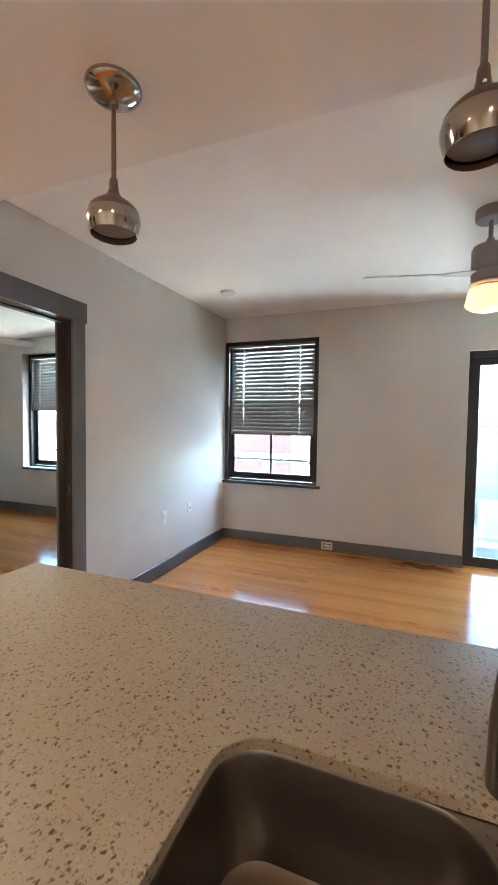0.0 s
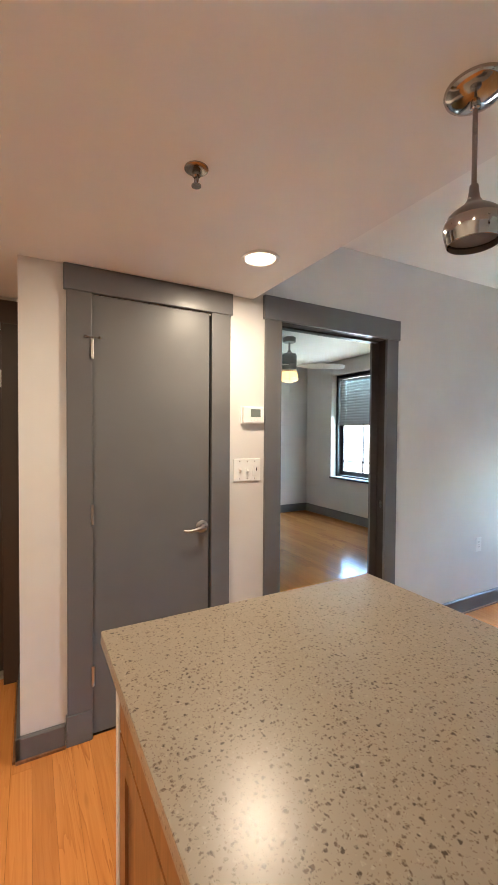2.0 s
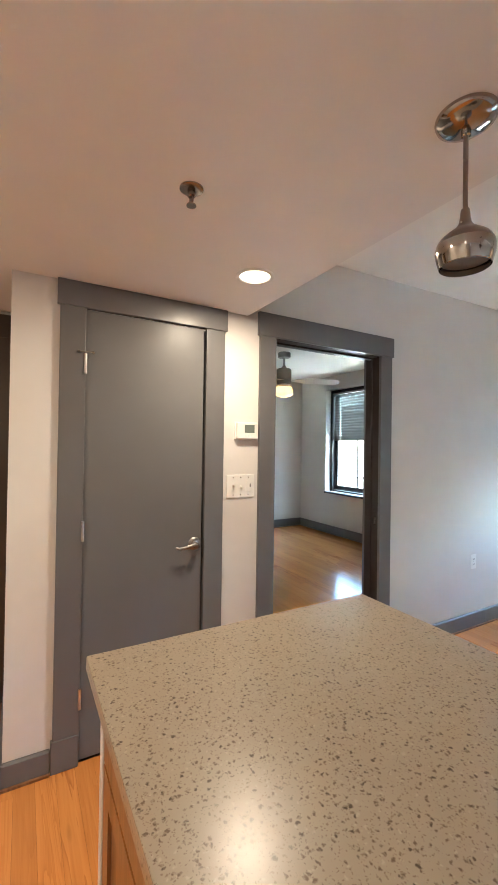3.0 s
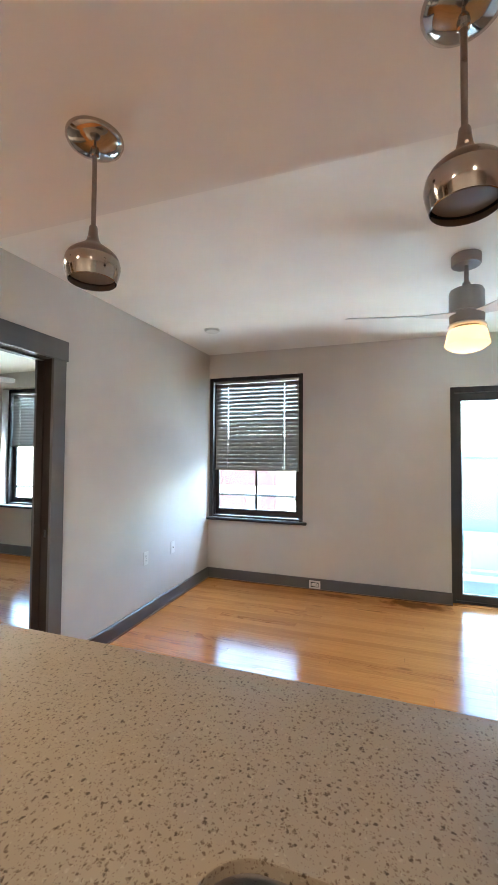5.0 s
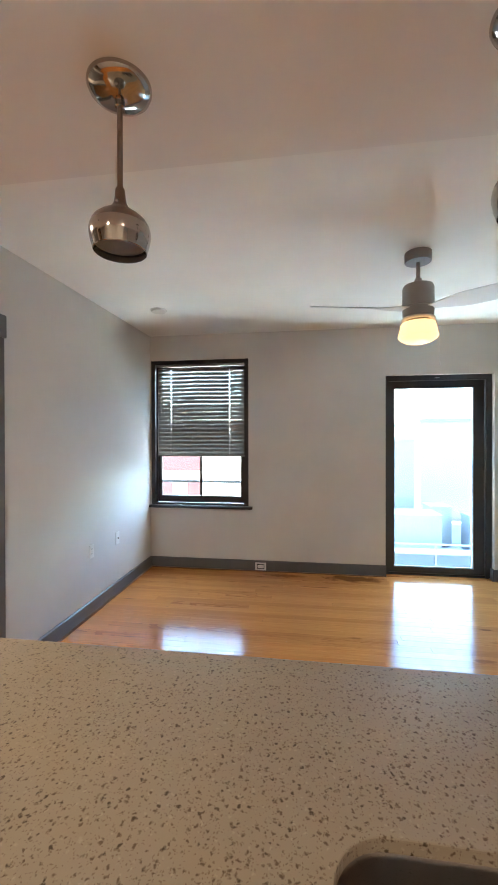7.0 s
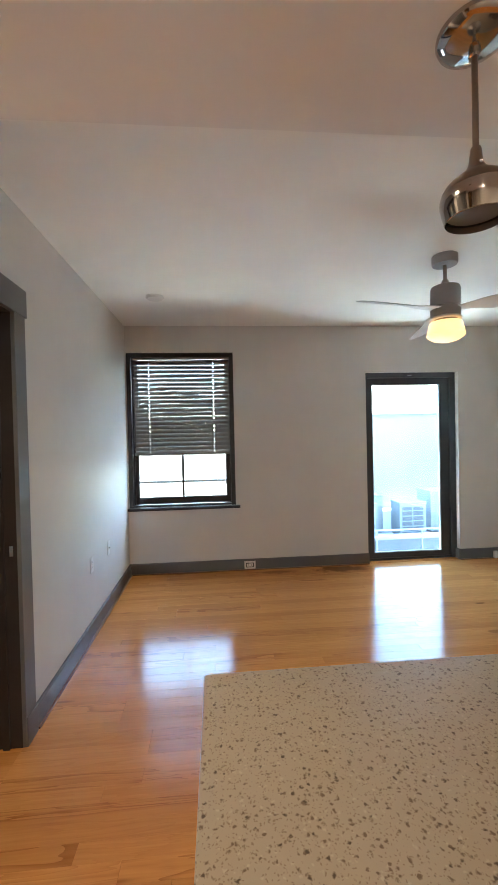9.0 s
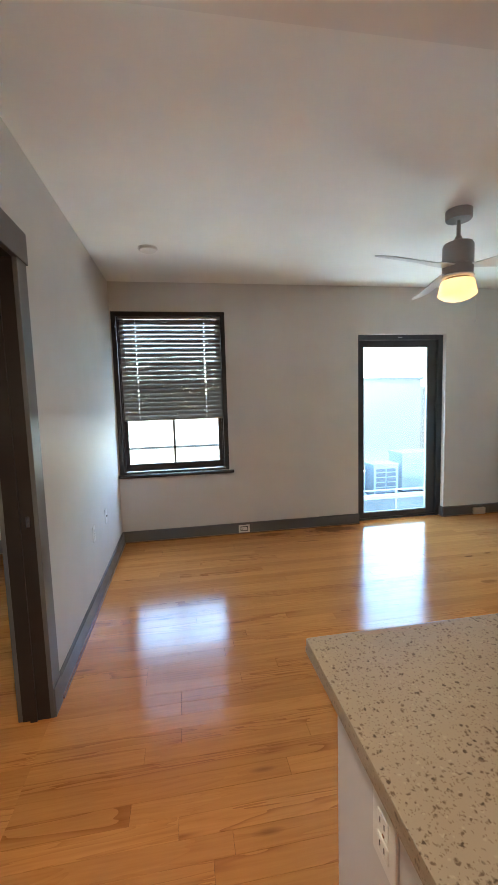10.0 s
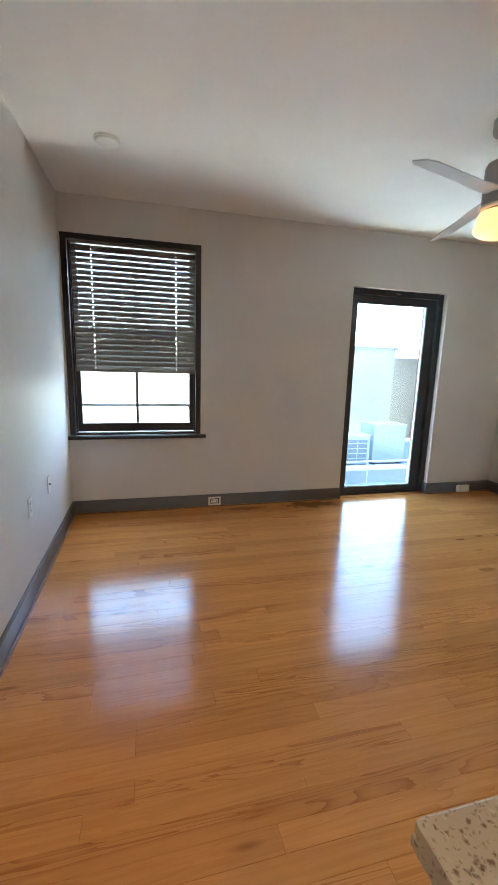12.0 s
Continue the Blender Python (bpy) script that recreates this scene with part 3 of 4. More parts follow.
def blind(name, x0, x1, y, bottom, top, label):
    """A horizontal blind with tilted two-inch slats, notched where the cords run."""
    ob = thing(name, label, "window blind", (0, 0, 0))
    part("headrail", soft_box(x0 - 0.004, x1 + 0.004, y - 0.028, y + 0.028, top - 0.022, top, 0.003), BLIND, ob)
    wide, deep = x1 - x0, 0.049
    notches = (0.155 * wide, 0.835 * wide)
    xs = [0.0]
    for c in notches:
        xs += [c - 0.0042, c + 0.0042]
    xs.append(wide)
    ys = (-deep / 2, -0.009, 0.009, deep / 2)
    bm = bmesh.new()
    for i in range(5):
        for j in range(3):
            if i in (1, 3) and j == 1:
                continue
            crown = [0.0022 * (1 - (2 * v / deep) ** 2) for v in ys]
            lower = [(xs[i], ys[j], crown[j]), (xs[i + 1], ys[j], crown[j]), (xs[i + 1], ys[j + 1], crown[j + 1]), (xs[i], ys[j + 1], crown[j + 1])]
            bottom_face = [bm.verts.new((p[0], p[1], p[2] - 0.0014)) for p in lower]
            top_face = [bm.verts.new((p[0], p[1], p[2] + 0.0014)) for p in lower]
            bm.faces.new(top_face), bm.faces.new(bottom_face[::-1])
            for k in range(4):
                bm.faces.new((bottom_face[k], bottom_face[(k + 1) % 4], top_face[(k + 1) % 4], top_face[k]))
    me = mesh_from("slat", bm, BLIND)
    count = int((top - 0.05 - bottom) / 0.0435)
    rng = random.Random(5)
    for n in range(count):
        s = new("slat", me)
        s.parent = ob
        z = top - 0.058 - n * (top - 0.085 - bottom) / (count - 1)
        s.matrix_local = pose(x0, y, z, 68.5 + rng.uniform(-0.3, 0.3), rng.uniform(-0.03, 0.03), 0)
    part("bottom_rail", soft_box(x0, x1, y - 0.022, y + 0.022, bottom - 0.005, bottom + 0.016, 0.004), BLIND, ob)
    for c in notches:
        for dy in (-0.021, 0.0, 0.021):
            part("cord", tube([(x0 + c, y + dy, bottom), (x0 + c, y + dy, top - 0.01)], 0.0008, 6), CORD, ob)
    part("tilt_wand", tube([(x0 + 0.045, y - 0.032, top - 0.02), (x0 + 0.047, y - 0.034, top - 0.55)], 0.003, 8), BLIND, ob)
    return ob


blind("window_blind", WIN[0] + 0.072, WIN[1] - 0.05, 0.034, 1.278, 2.325, "grey horizontal slat blind lowered over the upper window")
blind("window_blind", BWIN[0] + 0.05, BWIN[1] - 0.05, BN + 0.142, 1.56, 2.36, "grey horizontal slat blind half lowered in the bedroom")


# ---- glass door ----
def patio_door():
    ob = thing("door_4", "dark framed full-height glass patio door, closed", "door", (0, 0, 0), "", "structure")
    x0, x1, z1 = DOOR
    y = 0.058
    part("door_frame", boxes((x0, x0 + 0.045, y, y + 0.14, 0, z1), (x1 - 0.06, x1, y, y + 0.14, 0, z1), (x0 + 0.045, x1 - 0.06, y, y + 0.14, z1 - 0.055, z1),
                             (x0 + 0.045, x1 - 0.06, y + 0.01, y + 0.14, 0, 0.028)), DARK_BRONZE, ob)
    p = y + 0.03
    a, b = x0 + 0.048, x1 - 0.064
    panel = part("door_panel", boxes((a, a + 0.055, p, p + 0.045, 0.03, z1 - 0.058), (b - 0.10, b, p, p + 0.045, 0.03, z1 - 0.058),
                                     (a + 0.055, b - 0.10, p, p + 0.045, 0.03, 0.085), (a + 0.055, b - 0.10, p, p + 0.045, z1 - 0.135, z1 - 0.058)), DARK_BRONZE, ob)
    part("glazing_bead", boxes((b - 0.112, b - 0.10, p + 0.006, p + 0.035, 0.085, z1 - 0.135), (a + 0.055, a + 0.063, p + 0.006, p + 0.035, 0.085, z1 - 0.135),
                               (a + 0.063, b - 0.112, p + 0.006, p + 0.035, 0.085, 0.095)), GALVANISED, panel, "pale glazing bead")
    pane = part("pane", boxes((a + 0.063, b - 0.112, p + 0.02, p + 0.026, 0.095, z1 - 0.135)), TINTED_GLASS, panel)
    pane.visible_shadow = False
    part("maker_plate", soft_box(3.14, 3.19, y - 0.002, y, z1 - 0.034, z1 - 0.026, 0.0005), GALVANISED, ob)
    part("door_sill", boxes((x0, x1, 0.0, y + 0.01, -0.016, 0.004)), PLANK, ob)


patio_door()


# ---- ceiling fans ----
def fan(place, turn, label):
    """A three-bladed fan under a short rod with a bowl light; its base is the ceiling."""
    ob = thing("ceiling_fan", label, "ceiling fan", place, "ceiling fans", "", turn)
    part("canopy", turned([(0, 0), (0.074, 0), (0.080, -0.006), (0.080, -0.056), (0.075, -0.064), (0.03, -0.066), (0, -0.066)]), FAN_GREY, ob)
    part("downrod", turned([(0, -0.062), (0.0125, -0.062), (0.0125, -0.184), (0, -0.184)], 16), FAN_GREY, ob)
    part("coupling", turned([(0, -0.165), (0.020, -0.165), (0.024, -0.181), (0.045, -0.201), (0, -0.202)], 24), FAN_GREY, ob)
    motor = part("motor_housing", turned([(0, -0.2), (0.066, -0.201), (0.086, -0.209), (0.093, -0.225), (0.094, -0.341), (0.089, -0.343), (0.089, -0.349), (0.094, -0.351),
                                          (0.092, -0.394), (0.082, -0.409), (0, -0.409)], 48), FAN_GREY, ob)
    part("trim_ring", turned([(0.06, -0.407), (0.095, -0.409), (0.101, -0.416), (0.095, -0.424), (0.06, -0.426)], 40, False), BLADE, motor)
    part("light_neck", turned([(0, -0.409), (0.074, -0.409), (0.074, -0.447), (0, -0.447)], 32), SATIN, ob)
    part("bowl_shade", turned([(0.076, -0.437), (0.095, -0.44), (0.102, -0.449), (0.117, -0.517), (0.119, -0.527), (0.110, -0.539), (0.083, -0.557), (0.047, -0.568), (0, -0.571)], 48, False),
         SHADE_GLASS, ob, "lit frosted glass bowl shade")
    chain = part("pull_chain", tube([(0.098, -0.02, -0.419), (0.121, -0.02, -0.529), (0.122, -0.02, -0.690)], 0.0018, 6), BLADE, ob)
    part("chain_pull", moved(turned([(0, -0.012), (0.004, -0.012), (0.006, 0.0), (0.003, 0.012), (0, 0.012)], 12), pose(0.122, -0.02, -0.697)), BLADE, chain)
    bm = bmesh.new()
    rows = []
    for k in range(15):
        s = k / 14
        r = 0.082 + 0.61 * s
        wide = 0.042 + 0.024 * min(1, s * 4) + 0.004 * math.sin(math.pi * s) - (0.028 * max(0, (s - 0.93) / 0.07) ** 2)
        twist = radians(-17 * min(1, s * 3))
        lift = 0.020 * (1 - s)
        rows.append([[bm.verts.new((r, w * wide * math.cos(twist), -0.377 + lift + w * wide * math.sin(twist) + dz)) for w in (-1, -0.35, 0.35, 1)] for dz in (0.0028, -0.0028)])
    for a, b in zip(rows, rows[1:]):
        for j in range(3):
            bm.faces.new((a[0][j], b[0][j], b[0][j + 1], a[0][j + 1]))
            bm.faces.new((a[1][j + 1], b[1][j + 1], b[1][j], a[1][j]))
        for j in (0, 3):
            bm.faces.new((a[0][j], a[1][j], b[1][j], b[0][j]))
    for row in (rows[0], rows[-1]):
        for j in range(3):
            bm.faces.new((row[0][j], row[0][j + 1], row[1][j + 1], row[1][j]))
    bmesh.ops.recalc_face_normals(bm, faces=bm.faces[:])
    me = mesh_from("blade", rounded_off(bm), BLADE)
    for k in range(3):
        blade = new("blade", me)
        blade.parent = ob
        blade.matrix_basis = pose(0, 0, 0, 0, 0, 78 + 120 * k)
    return ob


living_fan = fan((2.482, -1.815, overhead(-1.735)), 0, "grey three-bladed ceiling fan with a lit bowl light")
bed_fan = copy_thing(living_fan, pose(-2.28, -1.63, BH, 0, 0, -22))


# ---- pendants, cans, sprinkler, smoke detector ----
def pendant(place, label):
    ob = thing("pendant_light", label, "pendant light", place, "pendants over the counter")
    part("canopy", turned([(0, 0), (0.063, 0), (0.0635, -0.004), (0.060, -0.012), (0.045, -0.022), (0.02, -0.029), (0.009, -0.031), (0, -0.031)], 48), CHROME, ob)
    part("rod", turned([(0, -0.028), (0.0054, -0.028), (0.0054, -0.215), (0, -0.215)], 16), SATIN, ob)
    part("rod_collar", turned([(0.0062, -0.030), (0.010, -0.030), (0.010, -0.042), (0.0062, -0.044)], 16, False), CHROME, ob)
    part("neck", turned([(0.0080, -0.204), (0.0094, -0.208), (0.0106, -0.222), (0.0130, -0.235), (0.0190, -0.245), (0.0310, -0.254), (0.0435, -0.263), (0.0520, -0.271), (0.0568, -0.279), (0.0585, -0.284)], 48, False),
         SATIN, ob, "satin upper shoulder")
    part("shade", turned([(0.0585, -0.284), (0.0604, -0.292), (0.0604, -0.300), (0.0575, -0.314), (0.0525, -0.331), (0.0512, -0.332), (0.0508, -0.330),
                          (0.0555, -0.313), (0.0580, -0.298), (0.0560, -0.284), (0.05, -0.274)], 48, False), CHROME, ob, "polished nickel bell shade")
    part("diffuser", turned([(0.0, -0.320), (0.03, -0.319), (0.051, -0.316), (0.05, -0.300), (0, -0.300)], 40), LAMP_FACE, ob, "unlit grey lamp face")
    part("set_screw", moved(turned([(0, 0), (0.0035, 0), (0.003, 0.003), (0, 0.0035)], 12), pose(0.0, -0.0125, -0.236, 110, 0, 0)), CHROME, ob)
    return ob


hung = pendant((1.424, -3.676, HK), "polished nickel bell pendant on a rod, unlit")
copy_thing(hung, pose(2.168, -3.711, HK))


def can_light(place, label):
    ob = thing("recessed_light", label, "recessed light", place, "recessed ceiling lights")
    part("trim_ring", turned([(0.064, 0.0), (0.082, -0.001), (0.084, -0.004), (0.080, -0.008), (0.066, -0.008), (0.062, -0.002)], 48, False), PLASTIC, ob)
    part("lens", turned([(0, -0.003), (0.04, -0.004), (0.063, -0.003)], 40, False), CAN_LENS, ob, "glowing warm lens")
    return ob


CANS = [(0.475, -3.661), (0.95, -5.30), (2.55, -5.30)]
first_can = can_light((CANS[0][0], CANS[0][1], HK), "lit recessed ceiling light with a white ring")
for x, y in CANS[1:]:
    copy_thing(first_can, pose(x, y, HK))
for x, y in CANS:
    lamp("can_lamp", "AREA", (x, y, HK - 0.012), CAN_POWER, LAMP_WARM, 0.11)

sprinkler = thing("sprinkler_head", "pendent chrome fire sprinkler in a ceiling plate", "sprinkler", (0.884, -4.108, HK))
part("escutcheon", turned([(0, 0), (0.034, 0), (0.034, -0.003), (0.026, -0.007), (0.014, -0.008), (0, -0.008)], 32), BRUSHED, sprinkler)
part("body", turned([(0, -0.006), (0.012, -0.006), (0.012, -0.022), (0.008, -0.026), (0, -0.026)], 16), BRUSHED, sprinkler)
for s in (-1, 1):
    part("yoke_arm", tube([(s * 0.010, 0, -0.024), (s * 0.014, 0, -0.034), (s * 0.005, 0, -0.047)], 0.0028, 8), BRUSHED, sprinkler)
part("bulb", turned([(0, -0.026), (0.003, -0.028), (0.003, -0.042), (0, -0.044)], 10), SATIN, sprinkler)
part("deflector", turned([(0, -0.046), (0.014, -0.047), (0.014, -0.050), (0, -0.050)], 20), BRUSHED, sprinkler)

smoke = thing("smoke_detector", "round white ceiling smoke detector", "smoke detector", (0.466, -0.95, overhead(-0.90)))
part("base_plate", turned([(0, 0), (0.075, 0), (0.076, -0.008), (0, -0.008)], 40), PLASTIC, smoke)
part("cover", turned([(0.068, -0.008), (0.070, -0.015), (0.062, -0.022), (0.03, -0.025), (0, -0.025)], 40, False), PLASTIC, smoke)


# ---- plates and controls ----
def outlet(place, turn, label, roll=0):
    """A duplex outlet: plate in the local xz plane, facing -y."""
    ob = thing("wall_outlet", label, "outlet", place, "outlets")
    ob.matrix_world = pose(*place, 0, 0, turn) @ pose(0, 0, 0, 0, roll, 0)
    part("cover_plate", soft_box(-0.035, 0.035, -0.006, 0, -0.0575, 0.0575, 0.0025), PLASTIC, ob)
    for z in (-0.020, 0.020):
        r = part("receptacle", soft_box(-0.0165, 0.0165, -0.0085, -0.005, z - 0.014, z + 0.014, 0.003), PLASTIC, ob)
        for x in (-0.0065, 0.0065):
            part("slot", boxes((x - 0.0012, x + 0.0012, -0.0089, -0.008, z - 0.003, z + 0.006)), DARK_HOLE, r)
    part("screw", moved(turned([(0, 0), (0.003, 0), (0.003, 0.001), (0, 0.0015)], 10), pose(0, -0.006, 0, 90, 0, 0)), BRUSHED, ob)
    return ob


outlet((0.0, -1.298, 0.525), 90, "white duplex outlet on the greige wall")
floor_outlet = thing("wall_outlet", "white outlet with a dark rim set sideways in the baseboard", "outlet", (1.287, -0.018, 0.056), "outlets")
part("cover_plate", soft_box(-0.061, 0.061, -0.007, 0, -0.042, 0.042, 0.003), PLASTIC, floor_outlet)
rim = part("recess", soft_box(-0.042, 0.042, -0.0082, -0.006, -0.025, 0.025, 0.002), DARK_HOLE, floor_outlet, "dark recess round the receptacle")
face = part("receptacle", soft_box(-0.034, 0.034, -0.0105, -0.007, -0.017, 0.017, 0.003), PLASTIC, floor_outlet)
for x in (-0.018, 0.018):
    for z in (-0.006, 0.006):
        part("slot", boxes((x - 0.005, x + 0.004, -0.0109, -0.010, z - 0.0014, z + 0.0014)), DARK_HOLE, face)
outlet((0.9455, -3.748, 0.772), -90, "white duplex outlet on the island end panel")
cable = thing("cable_plate", "narrow white cable jack plate on the wall", "wall plate", (0, -0.83, 0.525), turn=90)
part("cover_plate", soft_box(-0.035, 0.035, -0.006, 0, -0.0575, 0.0575, 0.0025), PLASTIC, cable)
part("jack", moved(turned([(0, 0), (0.007, 0), (0.006, 0.008), (0, 0.008)], 14), pose(0, -0.006, 0, 90, 0, 0)), BRUSHED, cable)
socket_box = thing("outlet_box", "small white box mounted on the baseboard", "outlet box", (4.165, -0.018, 0.04))
part("box_body", soft_box(-0.075, 0.075, -0.035, 0, -0.032, 0.044, 0.004), PLASTIC, socket_box)
part("box_lid", soft_box(-0.068, 0.068, -0.039, -0.034, -0.025, 0.037, 0.002), PLASTIC, socket_box)

switches = thing("light_switch", "white triple switch plate beside the doorway", "light switch", (0, -3.464, 1.218), turn=90)
part("cover_plate", soft_box(-0.085, 0.085, -0.007, 0, -0.0625, 0.0625, 0.003), PLASTIC, switches)
for i, x in enumerate((-0.047, 0.0)):
    slot = part("toggle_slot", soft_box(x - 0.006, x + 0.006, -0.009, -0.006, -0.013, 0.013, 0.001), PLASTIC, switches)
    part("toggle", moved(soft_box(-0.004, 0.004, -0.016, 0, -0.005, 0.005, 0.0015), pose(x, -0.008, -0.002, 28 if i else -28, 0, 0)), PLASTIC, slot)
dimmer = part("dimmer_rocker", soft_box(0.032, 0.062, -0.010, -0.006, -0.032, 0.032, 0.002), PLASTIC, switches)
part("dimmer_slider", soft_box(0.055, 0.060, -0.013, -0.009, -0.006, 0.012, 0.001), DARK_HOLE, dimmer)
for x in (-0.047, 0.0, 0.047):
    for z in (-0.048, 0.048):
        part("screw", moved(turned([(0, 0), (0.003, 0), (0.003, 0.001), (0, 0.0015)], 8), pose(x, -0.007, z, 90, 0, 0)), BRUSHED, switches)

thermostat = thing("thermostat", "beige-white thermostat with a grey display", "thermostat", (0, -3.434, 1.524), turn=90)
part("back_plate", soft_box(-0.072, 0.068, -0.010, 0, -0.050, 0.048, 0.003), PLASTIC, thermostat)
part("housing", soft_box(-0.068, 0.064, -0.030, -0.009, -0.046, 0.044, 0.006), PLASTIC, thermostat)
part("display", soft_box(-0.022, 0.040, -0.0315, -0.029, -0.012, 0.032, 0.001), SCREEN_GREY, thermostat, "grey-green display")
for k in range(3):
    part("button", soft_box(-0.020 + 0.021 * k, -0.006 + 0.021 * k, -0.0325, -0.029, -0.034, -0.024, 0.001), PLASTIC, thermostat)

# ---- island ----
TOP, X0, X1, Y0, Y1 = 0.920, 0.910, 3.05, -4.370, -3.456
BOWLS = ((1.827, 2.184), (2.222, 2.579))
SY0, SY1 = -4.275, -3.882


def rounded(x0, x1, y0, y1, r, n=7):
    pts = []
    for cx, cy, a in ((x1 - r, y1 - r, 0), (x0 + r, y1 - r, 90), (x0 + r, y0 + r, 180), (x1 - r, y0 + r, 270)):
        for k in range(n + 1):
            t = radians(a + 90 * k / n)
            pts.append((cx + r * math.cos(t), cy + r * math.sin(t)))
    return pts


def worktop():
    """A stone slab with a rounded cut-out over the sink."""
    bm = bmesh.new()
    for loop in (rounded(X0, X1, Y0, Y1, 0.006, 3), rounded(BOWLS[0][0], BOWLS[1][1], SY0, SY1, 0.075, 10)):
        vs = [bm.verts.new((x, y, TOP)) for x, y in loop]
        for i, v in enumerate(vs):
            bm.edges.new((v, vs[(i + 1) % len(vs)]))
    bmesh.ops.triangle_fill(bm, edges=bm.edges[:], use_beauty=True, use_dissolve=False)
    made = bmesh.ops.extrude_face_region(bm, geom=bm.faces[:])
    bmesh.ops.translate(bm, vec=(0, 0, -0.019), verts=[g for g in made["geom"] if isinstance(g, bmesh.types.BMVert)])
    bmesh.ops.recalc_face_normals(bm, faces=bm.faces[:])
    edge = [e for e in bm.edges if all(abs(v.co.z - TOP) < 1e-6 for v in e.verts) and len(e.link_faces) == 2 and e.calc_face_angle(0) > 1.0]
    bmesh.ops.bevel(bm, geom=edge, offset=0.0025, segments=2, profile=0.6, affect="EDGES")
    ob = thing("countertop", "speckled beige quartz countertop on the kitchen island", "countertop")
    part("slab", bm, QUARTZ, ob)
    low, high = TOP - 0.0315, TOP - 0.0192
    part("built_up_edge", boxes((X0, X0 + 0.03, Y0, Y1, low, high)), QUARTZ, ob)
    part("built_up_edge", boxes((X1 - 0.03, X1, Y0, Y1, low, high)), QUARTZ, ob)
    part("built_up_edge", boxes((X0 + 0.03, X1 - 0.03, Y0, Y0 + 0.03, low, high)), QUARTZ, ob)
    part("built_up_edge", boxes((X0 + 0.03, X1 - 0.03, Y1 - 0.03, Y1, low, high)), QUARTZ, ob)
    return ob


worktop()


def bowl_mesh(x0, x1):
    bm = bmesh.new()
    rows = []
    for inset, z, r in ((-0.0195, TOP - 0.0205, 0.012), (-0.001, TOP - 0.0205, 0.075), (0.002, TOP - 0.026, 0.073), (0.008, 0.76, 0.066), (0.014, 0.737, 0.062), (0.030, 0.725, 0.05), (0.06, 0.722, 0.04)):
        rows.append([bm.verts.new((x, y, z)) for x, y in rounded(x0 + inset, x1 - inset, SY0 + inset, SY1 - inset, r, 8)])
    for a, b in zip(rows, rows[1:]):
        for i in range(len(a)):
            j = (i + 1) % len(a)
            bm.faces.new((a[i], a[j], b[j], b[i]))
    bm.faces.new(rows[-1])
    bmesh.ops.recalc_face_normals(bm, faces=bm.faces[:])
    bmesh.ops.solidify(bm, geom=bm.faces[:], thickness=0.0012)
    return rounded_off(bm)


sink = thing("kitchen_sink", "brushed steel double-bowl undermount sink", "sink", (0, 0, 0))
for a, b in BOWLS:
    bowl = part("bowl", bowl_mesh(a, b), SINK_STEEL, sink)
    c = (a + b) / 2
    drain = part("drain", moved(turned([(0.045, 0.002), (0.043, 0.004), (0.034, 0.002), (0.028, -0.001), (0, -0.002)], 28, False), pose(c, -4.12, 0.724)), CHROME, bowl)


def faucet():
    ob = thing("kitchen_faucet", "dark brushed nickel high-arc faucet with a side lever", "faucet", (2.213, -3.847, TOP))
    part("base_body", turned([(0, 0), (0.0270, 0), (0.0275, 0.004), (0.0268, 0.05), (0.0262, 0.09), (0.0218, 0.13), (0.0172, 0.17), (0.0142, 0.21), (0.0128, 0.25), (0, 0.25)], 32), FAUCET_MAT, ob)
    pts, rad = [(0, 0, 0.245), (0, 0, 0.275)], [0.0128, 0.0125]
    for k in range(13):
        a = radians(180 - 15 * k)
        pts.append((0.055 + 0.075 * math.cos(a) + 0.02 * (k / 12), -(0.055 + 0.075 * math.cos(a)) * 0.9, 0.295 + 0.085 * math.sin(a)))
        rad.append(0.0124)
    shift = Vector((0.055 - 0.075, -(0.055 - 0.075) * 0.9, 0))
    pts = pts[:2] + [tuple(Vector(p) - shift) for p in pts[2:]]
    part("spout", tube(pts, rad, 20), FAUCET_MAT, ob)
    end = Vector(pts[-1])
    part("spray_head", tube([end + Vector((0, 0, 0.004)), end - Vector((0, 0, 0.02)), end - Vector((0, 0, 0.075)), end - Vector((0, 0, 0.08))], [0.0155, 0.0165, 0.0185, 0.016], 20), FAUCET_MAT, ob)
    hub = part("lever_hub", tube([(0.018, 0, 0.082), (0.060, 0, 0.082)], [0.016, 0.0155], 20), FAUCET_MAT, ob)
    part("lever", tube([(0.052, 0, 0.090), (0.075, 0, 0.120), (0.105, 0.0, 0.150)], [0.006, 0.0055, 0.005], 12), FAUCET_MAT, hub)


faucet()

island = thing("island_cabinet", "kitchen island with pale panels and brown wood fronts", "kitchen island", (0, 0, 0))
BX0, BX1, BY0, BY1, BTOP = 0.946, 3.02, -4.318, -3.548, TOP - 0.0315
part("end_panel", soft_box(BX0, BX0 + 0.035, BY0 - 0.022, BY1, 0.0, BTOP, 0.002), WHITE_PANEL, island, "pale painted end panel")
part("end_panel", soft_box(BX1 - 0.035, BX1, BY0 - 0.022, BY1, 0.0, BTOP, 0.002), WHITE_PANEL, island, "pale painted end panel")
part("back_panel", soft_box(BX0 + 0.035, BX1 - 0.035, BY1 - 0.02, BY1 - 0.001, 0.0, BTOP, 0.002), WHITE_PANEL, island, "pale painted back panel")
part("toe_kick", boxes((BX0 + 0.035, BX1 - 0.035, BY0 + 0.06, BY0 + 0.075, 0.0, 0.10)), CABINET_WOOD, island)
